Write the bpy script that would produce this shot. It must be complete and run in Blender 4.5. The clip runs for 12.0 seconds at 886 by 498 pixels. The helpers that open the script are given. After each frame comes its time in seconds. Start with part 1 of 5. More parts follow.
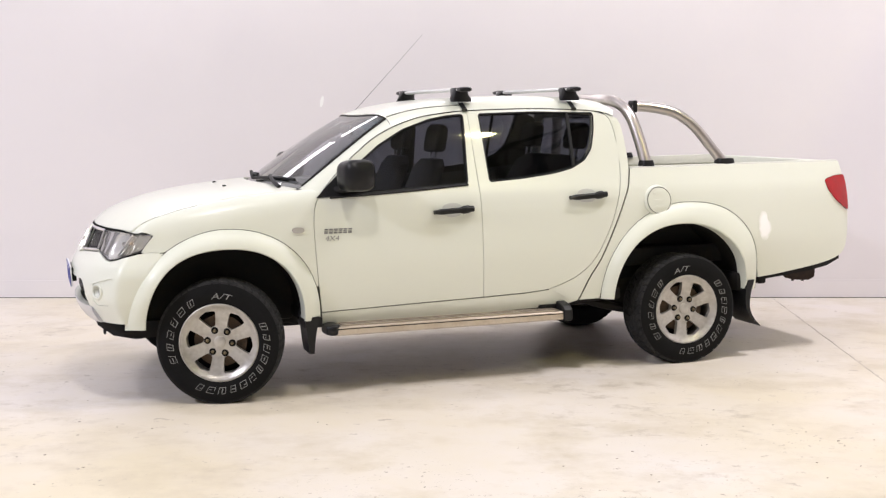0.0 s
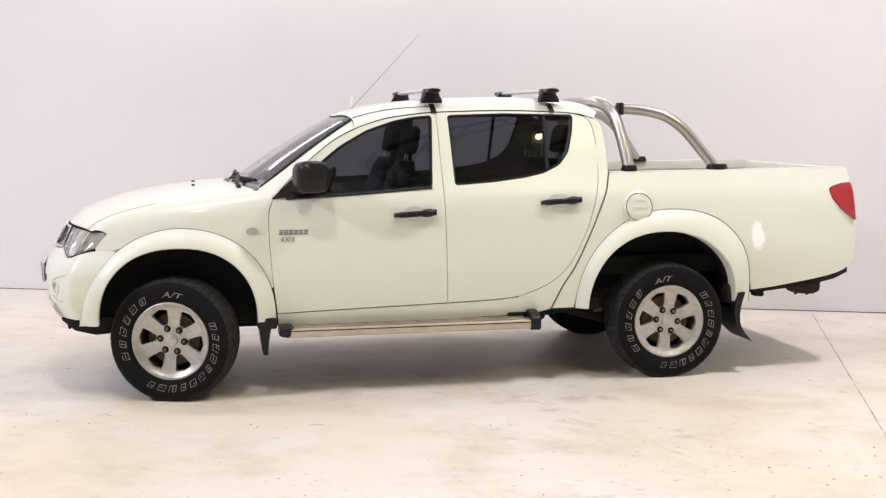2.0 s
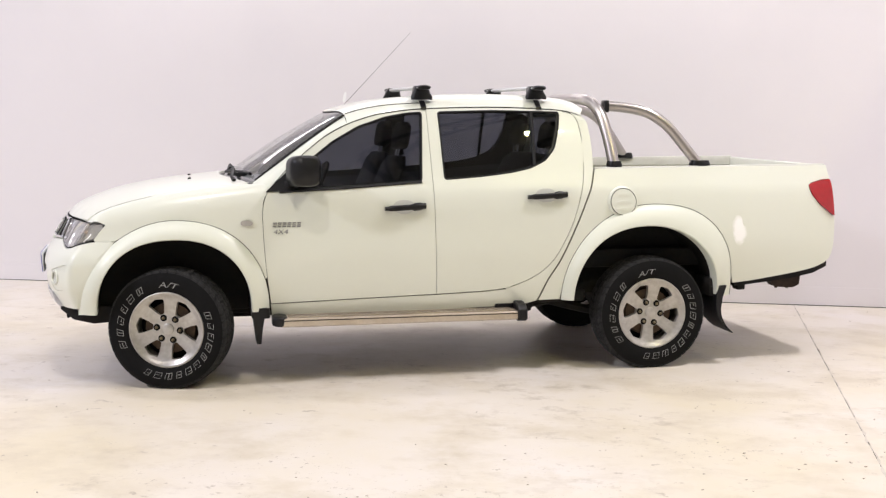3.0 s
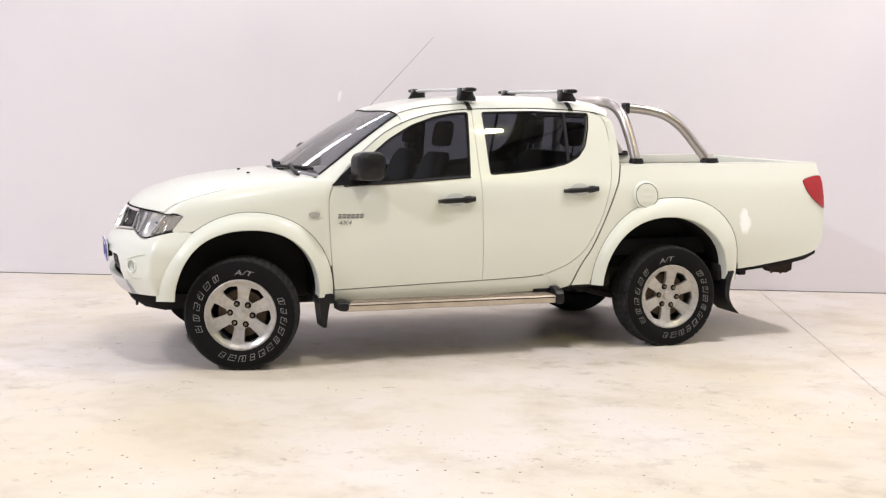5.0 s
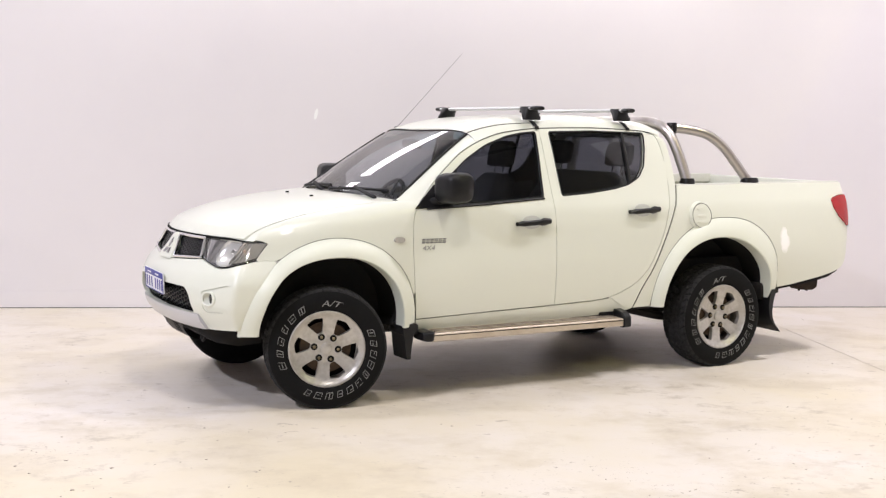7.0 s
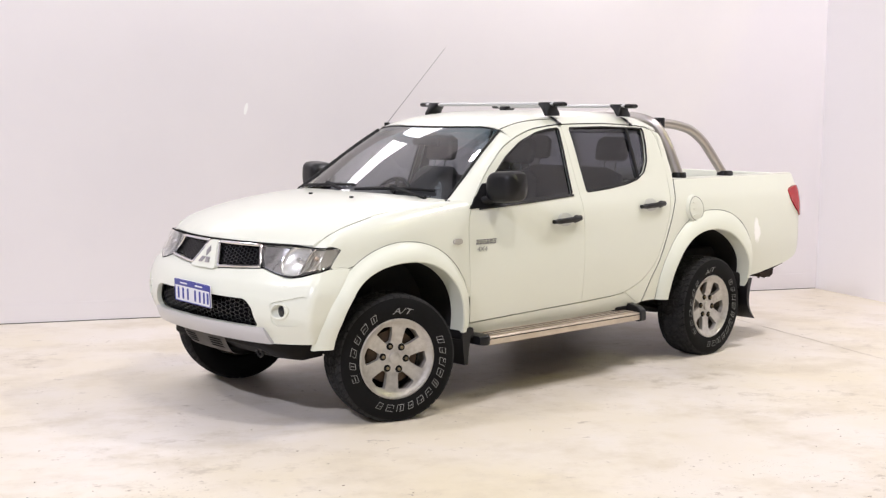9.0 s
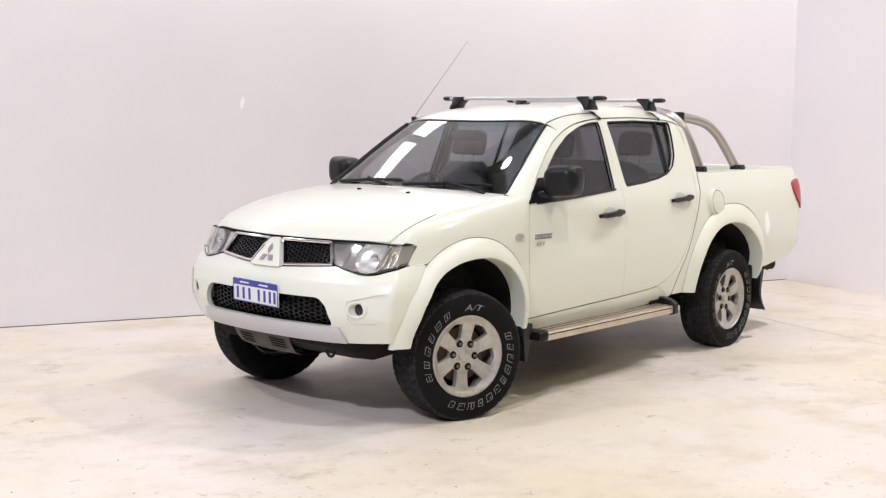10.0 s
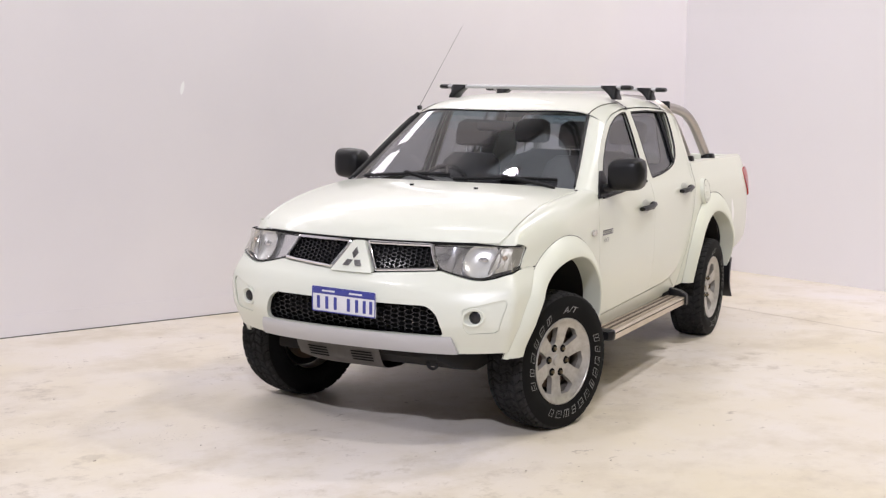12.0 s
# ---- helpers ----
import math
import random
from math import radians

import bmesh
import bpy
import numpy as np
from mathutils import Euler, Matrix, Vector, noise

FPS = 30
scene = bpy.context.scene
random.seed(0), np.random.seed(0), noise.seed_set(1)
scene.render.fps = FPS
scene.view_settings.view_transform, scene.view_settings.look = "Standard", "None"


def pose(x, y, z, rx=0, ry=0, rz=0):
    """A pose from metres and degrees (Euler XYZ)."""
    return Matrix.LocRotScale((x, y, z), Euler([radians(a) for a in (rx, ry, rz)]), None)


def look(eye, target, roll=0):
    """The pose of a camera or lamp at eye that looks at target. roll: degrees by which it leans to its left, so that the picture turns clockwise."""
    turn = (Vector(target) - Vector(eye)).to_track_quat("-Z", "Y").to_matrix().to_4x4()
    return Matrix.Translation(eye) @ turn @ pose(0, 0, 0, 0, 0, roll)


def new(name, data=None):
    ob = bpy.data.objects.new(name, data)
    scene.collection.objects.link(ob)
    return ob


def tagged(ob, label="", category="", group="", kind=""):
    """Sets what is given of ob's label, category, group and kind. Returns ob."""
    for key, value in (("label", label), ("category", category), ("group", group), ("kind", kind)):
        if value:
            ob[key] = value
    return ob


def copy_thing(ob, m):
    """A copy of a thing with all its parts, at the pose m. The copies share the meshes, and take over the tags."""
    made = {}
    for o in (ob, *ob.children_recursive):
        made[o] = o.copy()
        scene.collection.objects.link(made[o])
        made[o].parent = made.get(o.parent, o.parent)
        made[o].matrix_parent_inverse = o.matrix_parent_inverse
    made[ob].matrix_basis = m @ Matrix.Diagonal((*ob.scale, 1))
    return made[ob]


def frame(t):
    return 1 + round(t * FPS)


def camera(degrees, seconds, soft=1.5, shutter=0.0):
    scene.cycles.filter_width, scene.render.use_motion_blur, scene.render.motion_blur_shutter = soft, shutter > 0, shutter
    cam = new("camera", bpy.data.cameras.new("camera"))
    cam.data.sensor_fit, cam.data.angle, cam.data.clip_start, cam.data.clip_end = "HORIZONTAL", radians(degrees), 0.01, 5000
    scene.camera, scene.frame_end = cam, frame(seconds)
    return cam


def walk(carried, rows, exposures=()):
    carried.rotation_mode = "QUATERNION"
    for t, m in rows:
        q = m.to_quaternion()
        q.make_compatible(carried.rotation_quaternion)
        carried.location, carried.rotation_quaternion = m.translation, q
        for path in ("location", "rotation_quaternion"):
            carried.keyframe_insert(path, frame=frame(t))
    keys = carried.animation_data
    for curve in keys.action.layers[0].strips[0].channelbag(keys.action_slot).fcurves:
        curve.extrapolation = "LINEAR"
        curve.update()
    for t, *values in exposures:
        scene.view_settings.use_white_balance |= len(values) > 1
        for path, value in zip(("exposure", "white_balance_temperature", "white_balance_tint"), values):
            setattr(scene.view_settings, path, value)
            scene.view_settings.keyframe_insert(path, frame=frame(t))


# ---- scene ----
cam = camera(40.3, 12.0, soft=1.3)
PATH = [
    (0, (-1.046, -7.606, 1.624), (-0.385, -5.732, 1.401), -0.6),
    (0.5, (-0.629, -7.71, 1.665), (-0.082, -5.8, 1.436), -0.5),
    (1, (-0.226, -7.731, 1.667), (0.209, -5.793, 1.432), -0.5),
    (1.5, (0.013, -7.719, 1.651), (0.415, -5.773, 1.421), -0.3),
    (2, (0.142, -7.789, 1.628), (0.544, -5.843, 1.406), -0.2),
    (2.5, (0.194, -7.879, 1.637), (0.581, -5.931, 1.408), 0.0),
    (4.3, (-0.59, -8.36, 1.628), (-0.046, -6.448, 1.404), 0.5),
    (4.5, (-0.775, -8.395, 1.631), (-0.216, -6.488, 1.405), 0.5),
    (5, (-1.195, -8.275, 1.657), (-0.559, -6.394, 1.422), 0.7),
    (5.5, (-1.609, -8.042, 1.663), (-0.874, -6.196, 1.433), 0.8),
    (6, (-2.063, -7.833, 1.666), (-1.236, -6.025, 1.444), 0.9),
    (6.5, (-2.434, -7.487, 1.656), (-1.537, -5.713, 1.435), 0.9),
    (7, (-2.846, -7.155, 1.627), (-1.86, -5.427, 1.429), 0.9),
    (7.5, (-3.289, -6.84, 1.625), (-2.21, -5.167, 1.436), 0.9),
    (7.7, (-3.447, -6.67, 1.607), (-2.33, -5.022, 1.415), 1.0),
    (9.3, (-4.558, -5.489, 1.644), (-3.13, -4.105, 1.435), 0.7),
    (9.5, (-4.7, -5.31, 1.626), (-3.241, -3.958, 1.417), 0.8),
    (10, (-5.0, -4.903, 1.617), (-3.484, -3.616, 1.405), 0.7),
    (10.5, (-5.199, -4.425, 1.645), (-3.632, -3.205, 1.409), 0.7),
    (11, (-5.428, -3.981, 1.657), (-3.804, -2.837, 1.417), 0.8),
    (11.5, (-5.582, -3.498, 1.642), (-3.881, -2.474, 1.401), 0.9),
    (12, (-5.728, -3.007, 1.645), (-3.951, -2.12, 1.408), 0.9),
]
walk(cam, [(t, look(eye, target, roll)) for t, eye, target, roll in PATH], [(0.0, 0.0), (9.0, 0.0), (10.5, -0.07), (12.0, -0.18)])

# ---------------------------------------------------------------- light
world = bpy.data.worlds.new("world")
scene.world = world
world.use_nodes = True
world.node_tree.nodes["Background"].inputs[0].default_value = (0.9, 0.92, 1.0, 1)
world.node_tree.nodes["Background"].inputs[1].default_value = 0.02


def area_lamp(name, x, y, z, size, watts, colour, size_y=0.0, aim=None):
    data = bpy.data.lights.new(name, "AREA")
    data.shape = "RECTANGLE" if size_y else "DISK"
    data.size = size
    if size_y:
        data.size_y = size_y
    data.energy, data.color = watts, colour
    ob = new(name, data)
    ob.matrix_world = look((x, y, z), aim or (x, y + 0.001, 0))
    return ob


WARM, MID, COOL, PINK, DAY = (1.0, 0.94, 0.44), (1.0, 0.925, 0.87), (0.97, 0.922, 0.975), (1.0, 0.92, 0.955), (0.87, 0.868, 1.0)
LAMPS = [  # high-bay lamps; last four unseen, added as fill for walls, nose, side
    (5.1, -7.5, 7.4, 148, WARM), (1.66, 1.28, 7.4, 34, PINK), (-0.46, -4.06, 7.4, 174, MID), (-4.9, 2.1, 7.4, 165, COOL),
    (-8.2, -3.8, 7.4, 1000, DAY), (-0.6, -9.0, 7.4, 50, PINK), (5.0, -2.6, 7.4, 316, COOL),
]
for lx, ly, lz, lw, lc in LAMPS:
    area_lamp("bay_and_fill_light", lx, ly, lz - 0.16, 0.40, lw, lc)


# ---------------------------------------------------------------- materials
def material(name, colour, rough=0.5, metal=0.0, grain=0.0, scale=40.0, stain=0.0, stain_scale=3.0,
             bump=0.0, coat=0.0, colour2=None, spec=0.5, rough_var=0.0):
    m = bpy.data.materials.new(name)
    m.use_nodes = True
    nt = m.node_tree
    b = nt.nodes["Principled BSDF"]
    b.inputs["Base Color"].default_value = (*colour, 1)
    b.inputs["Roughness"].default_value = rough
    b.inputs["Metallic"].default_value = metal
    b.inputs["Specular IOR Level"].default_value = spec
    b.inputs["Coat Weight"].default_value = coat
    b.inputs["Coat Roughness"].default_value = 0.04
    geo = nt.nodes.new("ShaderNodeTexCoord")
    out = None
    c2 = colour2 or tuple(c * 0.72 for c in colour)

    def noise_node(sc, detail=4.0):
        n = nt.nodes.new("ShaderNodeTexNoise")
        n.inputs["Scale"].default_value = sc
        n.inputs["Detail"].default_value = detail
        nt.links.new(geo.outputs["Object"], n.inputs["Vector"])
        return n

    if grain or stain:
        fine, wide = noise_node(scale), noise_node(stain_scale, 6.0)
        mixes = []
        for n, amount, lo, hi in ((fine, grain, 0.35, 0.7), (wide, stain, 0.45, 0.75)):
            r = nt.nodes.new("ShaderNodeMapRange")
            r.inputs[1].default_value, r.inputs[2].default_value = lo, hi
            r.inputs[3].default_value, r.inputs[4].default_value = 0.0, amount
            nt.links.new(n.outputs["Fac"], r.inputs[0])
            mixes.append(r)
        add = nt.nodes.new("ShaderNodeMath")
        add.operation = "ADD"
        add.use_clamp = True
        nt.links.new(mixes[0].outputs[0], add.inputs[0])
        nt.links.new(mixes[1].outputs[0], add.inputs[1])
        mix = nt.nodes.new("ShaderNodeMix")
        mix.data_type = "RGBA"
        mix.inputs[6].default_value = (*colour, 1)
        mix.inputs[7].default_value = (*c2, 1)
        nt.links.new(add.outputs[0], mix.inputs[0])
        nt.links.new(mix.outputs[2], b.inputs["Base Color"])
        if rough_var:
            r = nt.nodes.new("ShaderNodeMapRange")
            r.inputs[3].default_value, r.inputs[4].default_value = rough - rough_var, rough + rough_var
            nt.links.new(wide.outputs["Fac"], r.inputs[0])
            nt.links.new(r.outputs[0], b.inputs["Roughness"])
    if bump:
        n = noise_node(scale, 3.0)
        bp = nt.nodes.new("ShaderNodeBump")
        bp.inputs["Strength"].default_value = bump
        bp.inputs["Distance"].default_value = 0.002
        nt.links.new(n.outputs["Fac"], bp.inputs["Height"])
        nt.links.new(bp.outputs["Normal"], b.inputs["Normal"])
    return m


def glass(name, tint, gloss=0.03, ior=1.85):
    m = bpy.data.materials.new(name)
    m.use_nodes = True
    nt = m.node_tree
    nt.nodes.remove(nt.nodes["Principled BSDF"])
    tr, gl, mx, lw, pw, sc = (nt.nodes.new("ShaderNode" + k) for k in ("BsdfTransparent", "BsdfGlossy", "MixShader", "LayerWeight", "Math", "Math"))
    tr.inputs["Color"].default_value = (*tint, 1)
    gl.inputs["Roughness"].default_value = gloss
    gl.inputs["Color"].default_value = (0.95, 0.95, 0.95, 1)
    f0 = ((ior - 1) / (ior + 1)) ** 2               # gloss grows with the grazing angle, alike from both sides
    pw.operation, sc.operation = "POWER", "MULTIPLY_ADD"
    pw.inputs[1].default_value = 5.0
    sc.inputs[1].default_value, sc.inputs[2].default_value = 1 - f0, f0
    nt.links.new(lw.outputs["Facing"], pw.inputs[0])
    nt.links.new(pw.outputs[0], sc.inputs[0])
    nt.links.new(sc.outputs[0], mx.inputs[0])
    nt.links.new(tr.outputs[0], mx.inputs[1])
    nt.links.new(gl.outputs[0], mx.inputs[2])
    nt.links.new(mx.outputs[0], nt.nodes["Material Output"].inputs[0])
    return m


PAINT = material("white_car_paint", (0.730, 0.752, 0.660), 0.30, coat=0.5, grain=0.03, scale=60, stain=0.05, stain_scale=2.5, colour2=(0.63, 0.63, 0.535))
# near-black for seals, and painted in for shade in gaps, slots, pockets
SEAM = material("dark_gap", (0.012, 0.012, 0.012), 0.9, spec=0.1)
FLAREPAINT = material("satin_flare_paint", (0.715, 0.74, 0.642), 0.42, coat=0.15, grain=0.05, scale=60, stain=0.06, stain_scale=2.5, colour2=(0.63, 0.63, 0.535))
# two greys painted in for the shade inside gaps and seams
LIGHTGAP = material("gap_shade_light", (0.30, 0.30, 0.26), 0.9, spec=0.1)
GREYGAP = material("gap_shade_grey", (0.10, 0.10, 0.085), 0.9, spec=0.1)
BLACK = material("black_plastic", (0.008, 0.008, 0.009), 0.36, grain=0.5, scale=300, colour2=(0.013, 0.013, 0.014), bump=0.12, spec=0.3)
TRIM = material("satin_black_trim", (0.010, 0.010, 0.011), 0.55, grain=0.3, scale=100, colour2=(0.016, 0.016, 0.016), spec=0.3)
UNDER = material("underbody_black", (0.015, 0.015, 0.016), 0.8, grain=0.5, scale=25, stain=0.6, stain_scale=7, colour2=(0.022, 0.019, 0.016), bump=0.4, spec=0.2)
RUSTY = material("rusty_steel", (0.030, 0.022, 0.018), 0.8, grain=0.6, scale=30, stain=0.6, stain_scale=9, colour2=(0.055, 0.036, 0.025), bump=0.3, spec=0.2)
RUBBER = material("tyre_rubber", (0.006, 0.006, 0.0065), 0.72, grain=0.4, scale=50, stain=0.35, stain_scale=9, colour2=(0.009, 0.009, 0.009), bump=0.2, spec=0.12)
LETTER = material("white_tyre_lettering", (0.30, 0.30, 0.29), 0.7, grain=0.6, scale=60, stain=0.7, stain_scale=25, colour2=(0.12, 0.12, 0.115))
ALLOY = material("silver_alloy", (0.52, 0.505, 0.475), 0.36, metal=0.55, grain=0.3, scale=40, stain=0.6, stain_scale=16, colour2=(0.30, 0.27, 0.235), bump=0.08)
CHROME = material("chrome", (0.78, 0.78, 0.8), 0.1, metal=1.0)
TREADBAR = material("brown_step_rubber", (0.13, 0.10, 0.075), 0.7, grain=0.4, scale=60)
STEEL = material("stainless_tube", (0.48, 0.45, 0.44), 0.32, metal=0.9, grain=0.3, scale=30, stain=0.3, stain_scale=8, colour2=(0.45, 0.40, 0.35))
# brown put into the metal's colour for dirt and the mirrored warm floor
ALU = material("anodised_aluminium", (0.62, 0.55, 0.46), 0.33, metal=0.7, grain=0.3, scale=60, stain=0.5, stain_scale=9, colour2=(0.42, 0.34, 0.26))
SILVER = material("silver_paint", (0.56, 0.56, 0.575), 0.33, metal=0.3, coat=0.3, grain=0.1, scale=200)
RED = material("red_lens", (0.40, 0.004, 0.008), 0.18, coat=0.3, grain=0.3, scale=30, stain=0.6, stain_scale=9, colour2=(0.24, 0.003, 0.006))
AMBER = material("turn_reflector", (0.52, 0.40, 0.31), 0.2, metal=0.4, coat=1.0)
LAMPGREY = material("pale_signal_bowl", (0.66, 0.64, 0.57), 0.16, metal=0.7, grain=0.15, scale=30)
REFL = material("lamp_reflector", (0.80, 0.80, 0.78), 0.24, metal=0.6, grain=0.15, scale=40, colour2=(0.68, 0.67, 0.64))
LAMPDARK = material("smoked_chrome_housing", (0.74, 0.74, 0.77), 0.10, metal=0.95, grain=0.1, scale=20, colour2=(0.66, 0.66, 0.69))
CLOTH = material("grey_seat_cloth", (0.060, 0.059, 0.061), 0.9, grain=0.5, scale=120, colour2=(0.040, 0.039, 0.041), bump=0.3)
DASH = material("grey_dashboard", (0.17, 0.168, 0.17), 0.6, grain=0.4, scale=150, colour2=(0.12, 0.12, 0.122), bump=0.2)
PLATE_W = material("plate_white", (0.78, 0.79, 0.82), 0.4, grain=0.1, scale=80)
PLATE_B = material("plate_blue", (0.05, 0.06, 0.30), 0.4, grain=0.1, scale=80)
BADGE = material("grey_badge", (0.24, 0.24, 0.24), 0.35, metal=0.3, grain=0.2, scale=90)
BEDLINE = material("bed_paint_worn", (0.56, 0.56, 0.50), 0.55, grain=0.15, scale=40, stain=0.3, stain_scale=5)
TINT = glass("tinted_side_glass", (0.275, 0.285, 0.32), ior=1.6)
CLEAR = glass("windscreen_glass", (0.88, 0.905, 0.905), ior=1.95)
BAND = glass("shade_band_glass", (0.30, 0.50, 0.54), ior=1.95)
BAND2 = glass("shade_band_edge", (0.52, 0.69, 0.72), ior=1.95)
BAND3 = glass("shade_band_fade", (0.72, 0.82, 0.835), ior=1.95)
LENS = glass("clear_lamp_lens", (0.95, 0.95, 0.94), 0.03, 1.55)
lens_sheen, hmix = LENS.node_tree.nodes.new("ShaderNodeBsdfDiffuse"), LENS.node_tree.nodes.new("ShaderNodeMixShader")
lens_sheen.inputs["Color"].default_value = (0.75, 0.73, 0.68, 1)
hmix.inputs[0].default_value = 0.03                # white diffuse share stands in for the lens's bright reflections
LENS.node_tree.links.new(LENS.node_tree.nodes["Mix Shader"].outputs[0], hmix.inputs[1])
LENS.node_tree.links.new(lens_sheen.outputs[0], hmix.inputs[2])
LENS.node_tree.links.new(hmix.outputs[0], LENS.node_tree.nodes["Material Output"].inputs[0])



# ---------------------------------------------------------------- mesh tools
def mesh_of(bm, mat, smooth=True, angle=35):
    me = bpy.data.meshes.new("mesh")
    bm.to_mesh(me)
    bm.free()
    for m in mat if isinstance(mat, (list, tuple)) else [mat]:
        me.materials.append(m)
    if smooth:
        me.shade_smooth()
        me.set_sharp_from_angle(angle=radians(angle))
    return me


def part(name, bm, mat, parent=None, label="", smooth=True, angle=35):
    ob = new(name, mesh_of(bm, mat, smooth, angle))
    if parent is not None:
        ob.parent = parent
    return tagged(ob, label)


def thing(name, label, category, at=(0, 0, 0), group="", kind=""):
    ob = new(name)
    ob.location = at
    return tagged(ob, label, category, group, kind)


def curve(xs, ys):
    """A smooth function through the points (monotone cubic)."""
    xs, ys = np.array(xs, float), np.array(ys, float)
    h, d = np.diff(xs), np.diff(ys) / np.diff(xs)
    m = np.zeros(len(xs))
    m[0], m[-1] = d[0], d[-1]
    for i in range(1, len(xs) - 1):
        m[i] = 0 if d[i - 1] * d[i] <= 0 else 2 * d[i - 1] * d[i] / (d[i - 1] + d[i])

    def f(x):
        if x <= xs[0]:
            return float(ys[0] + m[0] * (x - xs[0]))
        if x >= xs[-1]:
            return float(ys[-1] + m[-1] * (x - xs[-1]))
        i = int(np.searchsorted(xs, x) - 1)
        t = (x - xs[i]) / h[i]
        return float((1 + 2 * t) * (1 - t) ** 2 * ys[i] + t * (1 - t) ** 2 * h[i] * m[i]
                     + t * t * (3 - 2 * t) * ys[i + 1] + t * t * (t - 1) * h[i] * m[i + 1])
    return f


def spline(pts, n=8):
    """Catmull-Rom through the points, open, n steps a span (2D or 3D)."""
    p = [Vector(q) for q in pts]
    p = [2 * p[0] - p[1]] + p + [2 * p[-1] - p[-2]]
    out = []
    for i in range(1, len(p) - 2):
        for k in range(n):
            t = k / n
            out.append(0.5 * (2 * p[i] + (p[i + 1] - p[i - 1]) * t + (2 * p[i - 1] - 5 * p[i] + 4 * p[i + 1] - p[i + 2]) * t * t
                              + (3 * p[i] - p[i - 1] - 3 * p[i + 1] + p[i + 2]) * t ** 3))
    return [tuple(q) for q in out] + [tuple(p[-2])]


def rounded(pts, r=0.03, n=5):
    """A closed polygon with its corners rounded (2D)."""
    out = []
    k = len(pts)
    for i in range(k):
        a, b, c = (Vector(pts[(i + j) % k]) for j in (-1, 0, 1))
        d = min(r, (a - b).length * 0.45, (c - b).length * 0.45)
        p, q = b + (a - b).normalized() * d, b + (c - b).normalized() * d
        for j in range(n + 1):
            t = j / n
            out.append(tuple(p * (1 - t) ** 2 + b * 2 * t * (1 - t) + q * t * t))
    return out


def area_of(poly):
    a = np.array(poly)
    return 0.5 * float(np.sum(a[:, 0] * np.roll(a[:, 1], -1) - np.roll(a[:, 0], -1) * a[:, 1]))


def grown(poly, d):
    """The polygon moved outward by d (inward when negative)."""
    a = np.array(poly, float)
    s = 1.0 if area_of(poly) > 0 else -1.0
    e = np.roll(a, -1, 0) - a
    n = np.stack([e[:, 1], -e[:, 0]], 1) * s
    n /= np.maximum(np.linalg.norm(n, axis=1, keepdims=True), 1e-9)
    v = n + np.roll(n, 1, 0)
    v /= np.maximum((v * v).sum(1, keepdims=True) / 2, 0.5)
    return [tuple(q) for q in a + v * d]


def resampled(poly, step):
    out = []
    for i, p in enumerate(poly):
        q = poly[(i + 1) % len(poly)]
        k = max(1, math.ceil(math.dist(p, q) / step))
        out += [(p[0] + (q[0] - p[0]) * j / k, p[1] + (q[1] - p[1]) * j / k) for j in range(k)]
    keep = []
    for p in out:
        if not keep or math.dist(p, keep[-1]) > 0.0015:
            keep.append(p)
    return keep


def inside(P, poly):
    a = np.array(poly)
    b = np.roll(a, -1, 0)
    x, y = P[:, 0:1], P[:, 1:2]
    cond = (a[:, 1] > y) != (b[:, 1] > y)
    with np.errstate(divide="ignore", invalid="ignore"):
        xi = a[:, 0] + (y - a[:, 1]) * (b[:, 0] - a[:, 0]) / (b[:, 1] - a[:, 1])
    return (np.sum(cond & (x < xi), axis=1) % 2) == 1


def edge_gap(P, poly):
    a = np.array(poly)
    b = np.roll(a, -1, 0)
    e = b - a
    w = P[:, None, :] - a[None]
    t = np.clip((w * e).sum(2) / np.maximum((e * e).sum(1), 1e-12), 0, 1)
    return np.sqrt(((w - t[..., None] * e) ** 2).sum(2)).min(1)


def facing(bm, centre):
    """All faces turned away from the point."""
    c = Vector(centre)
    bm.normal_update()
    for f in bm.faces:
        if f.normal.dot(f.calc_center_median() - c) < 0:
            f.normal_flip()
    return bm


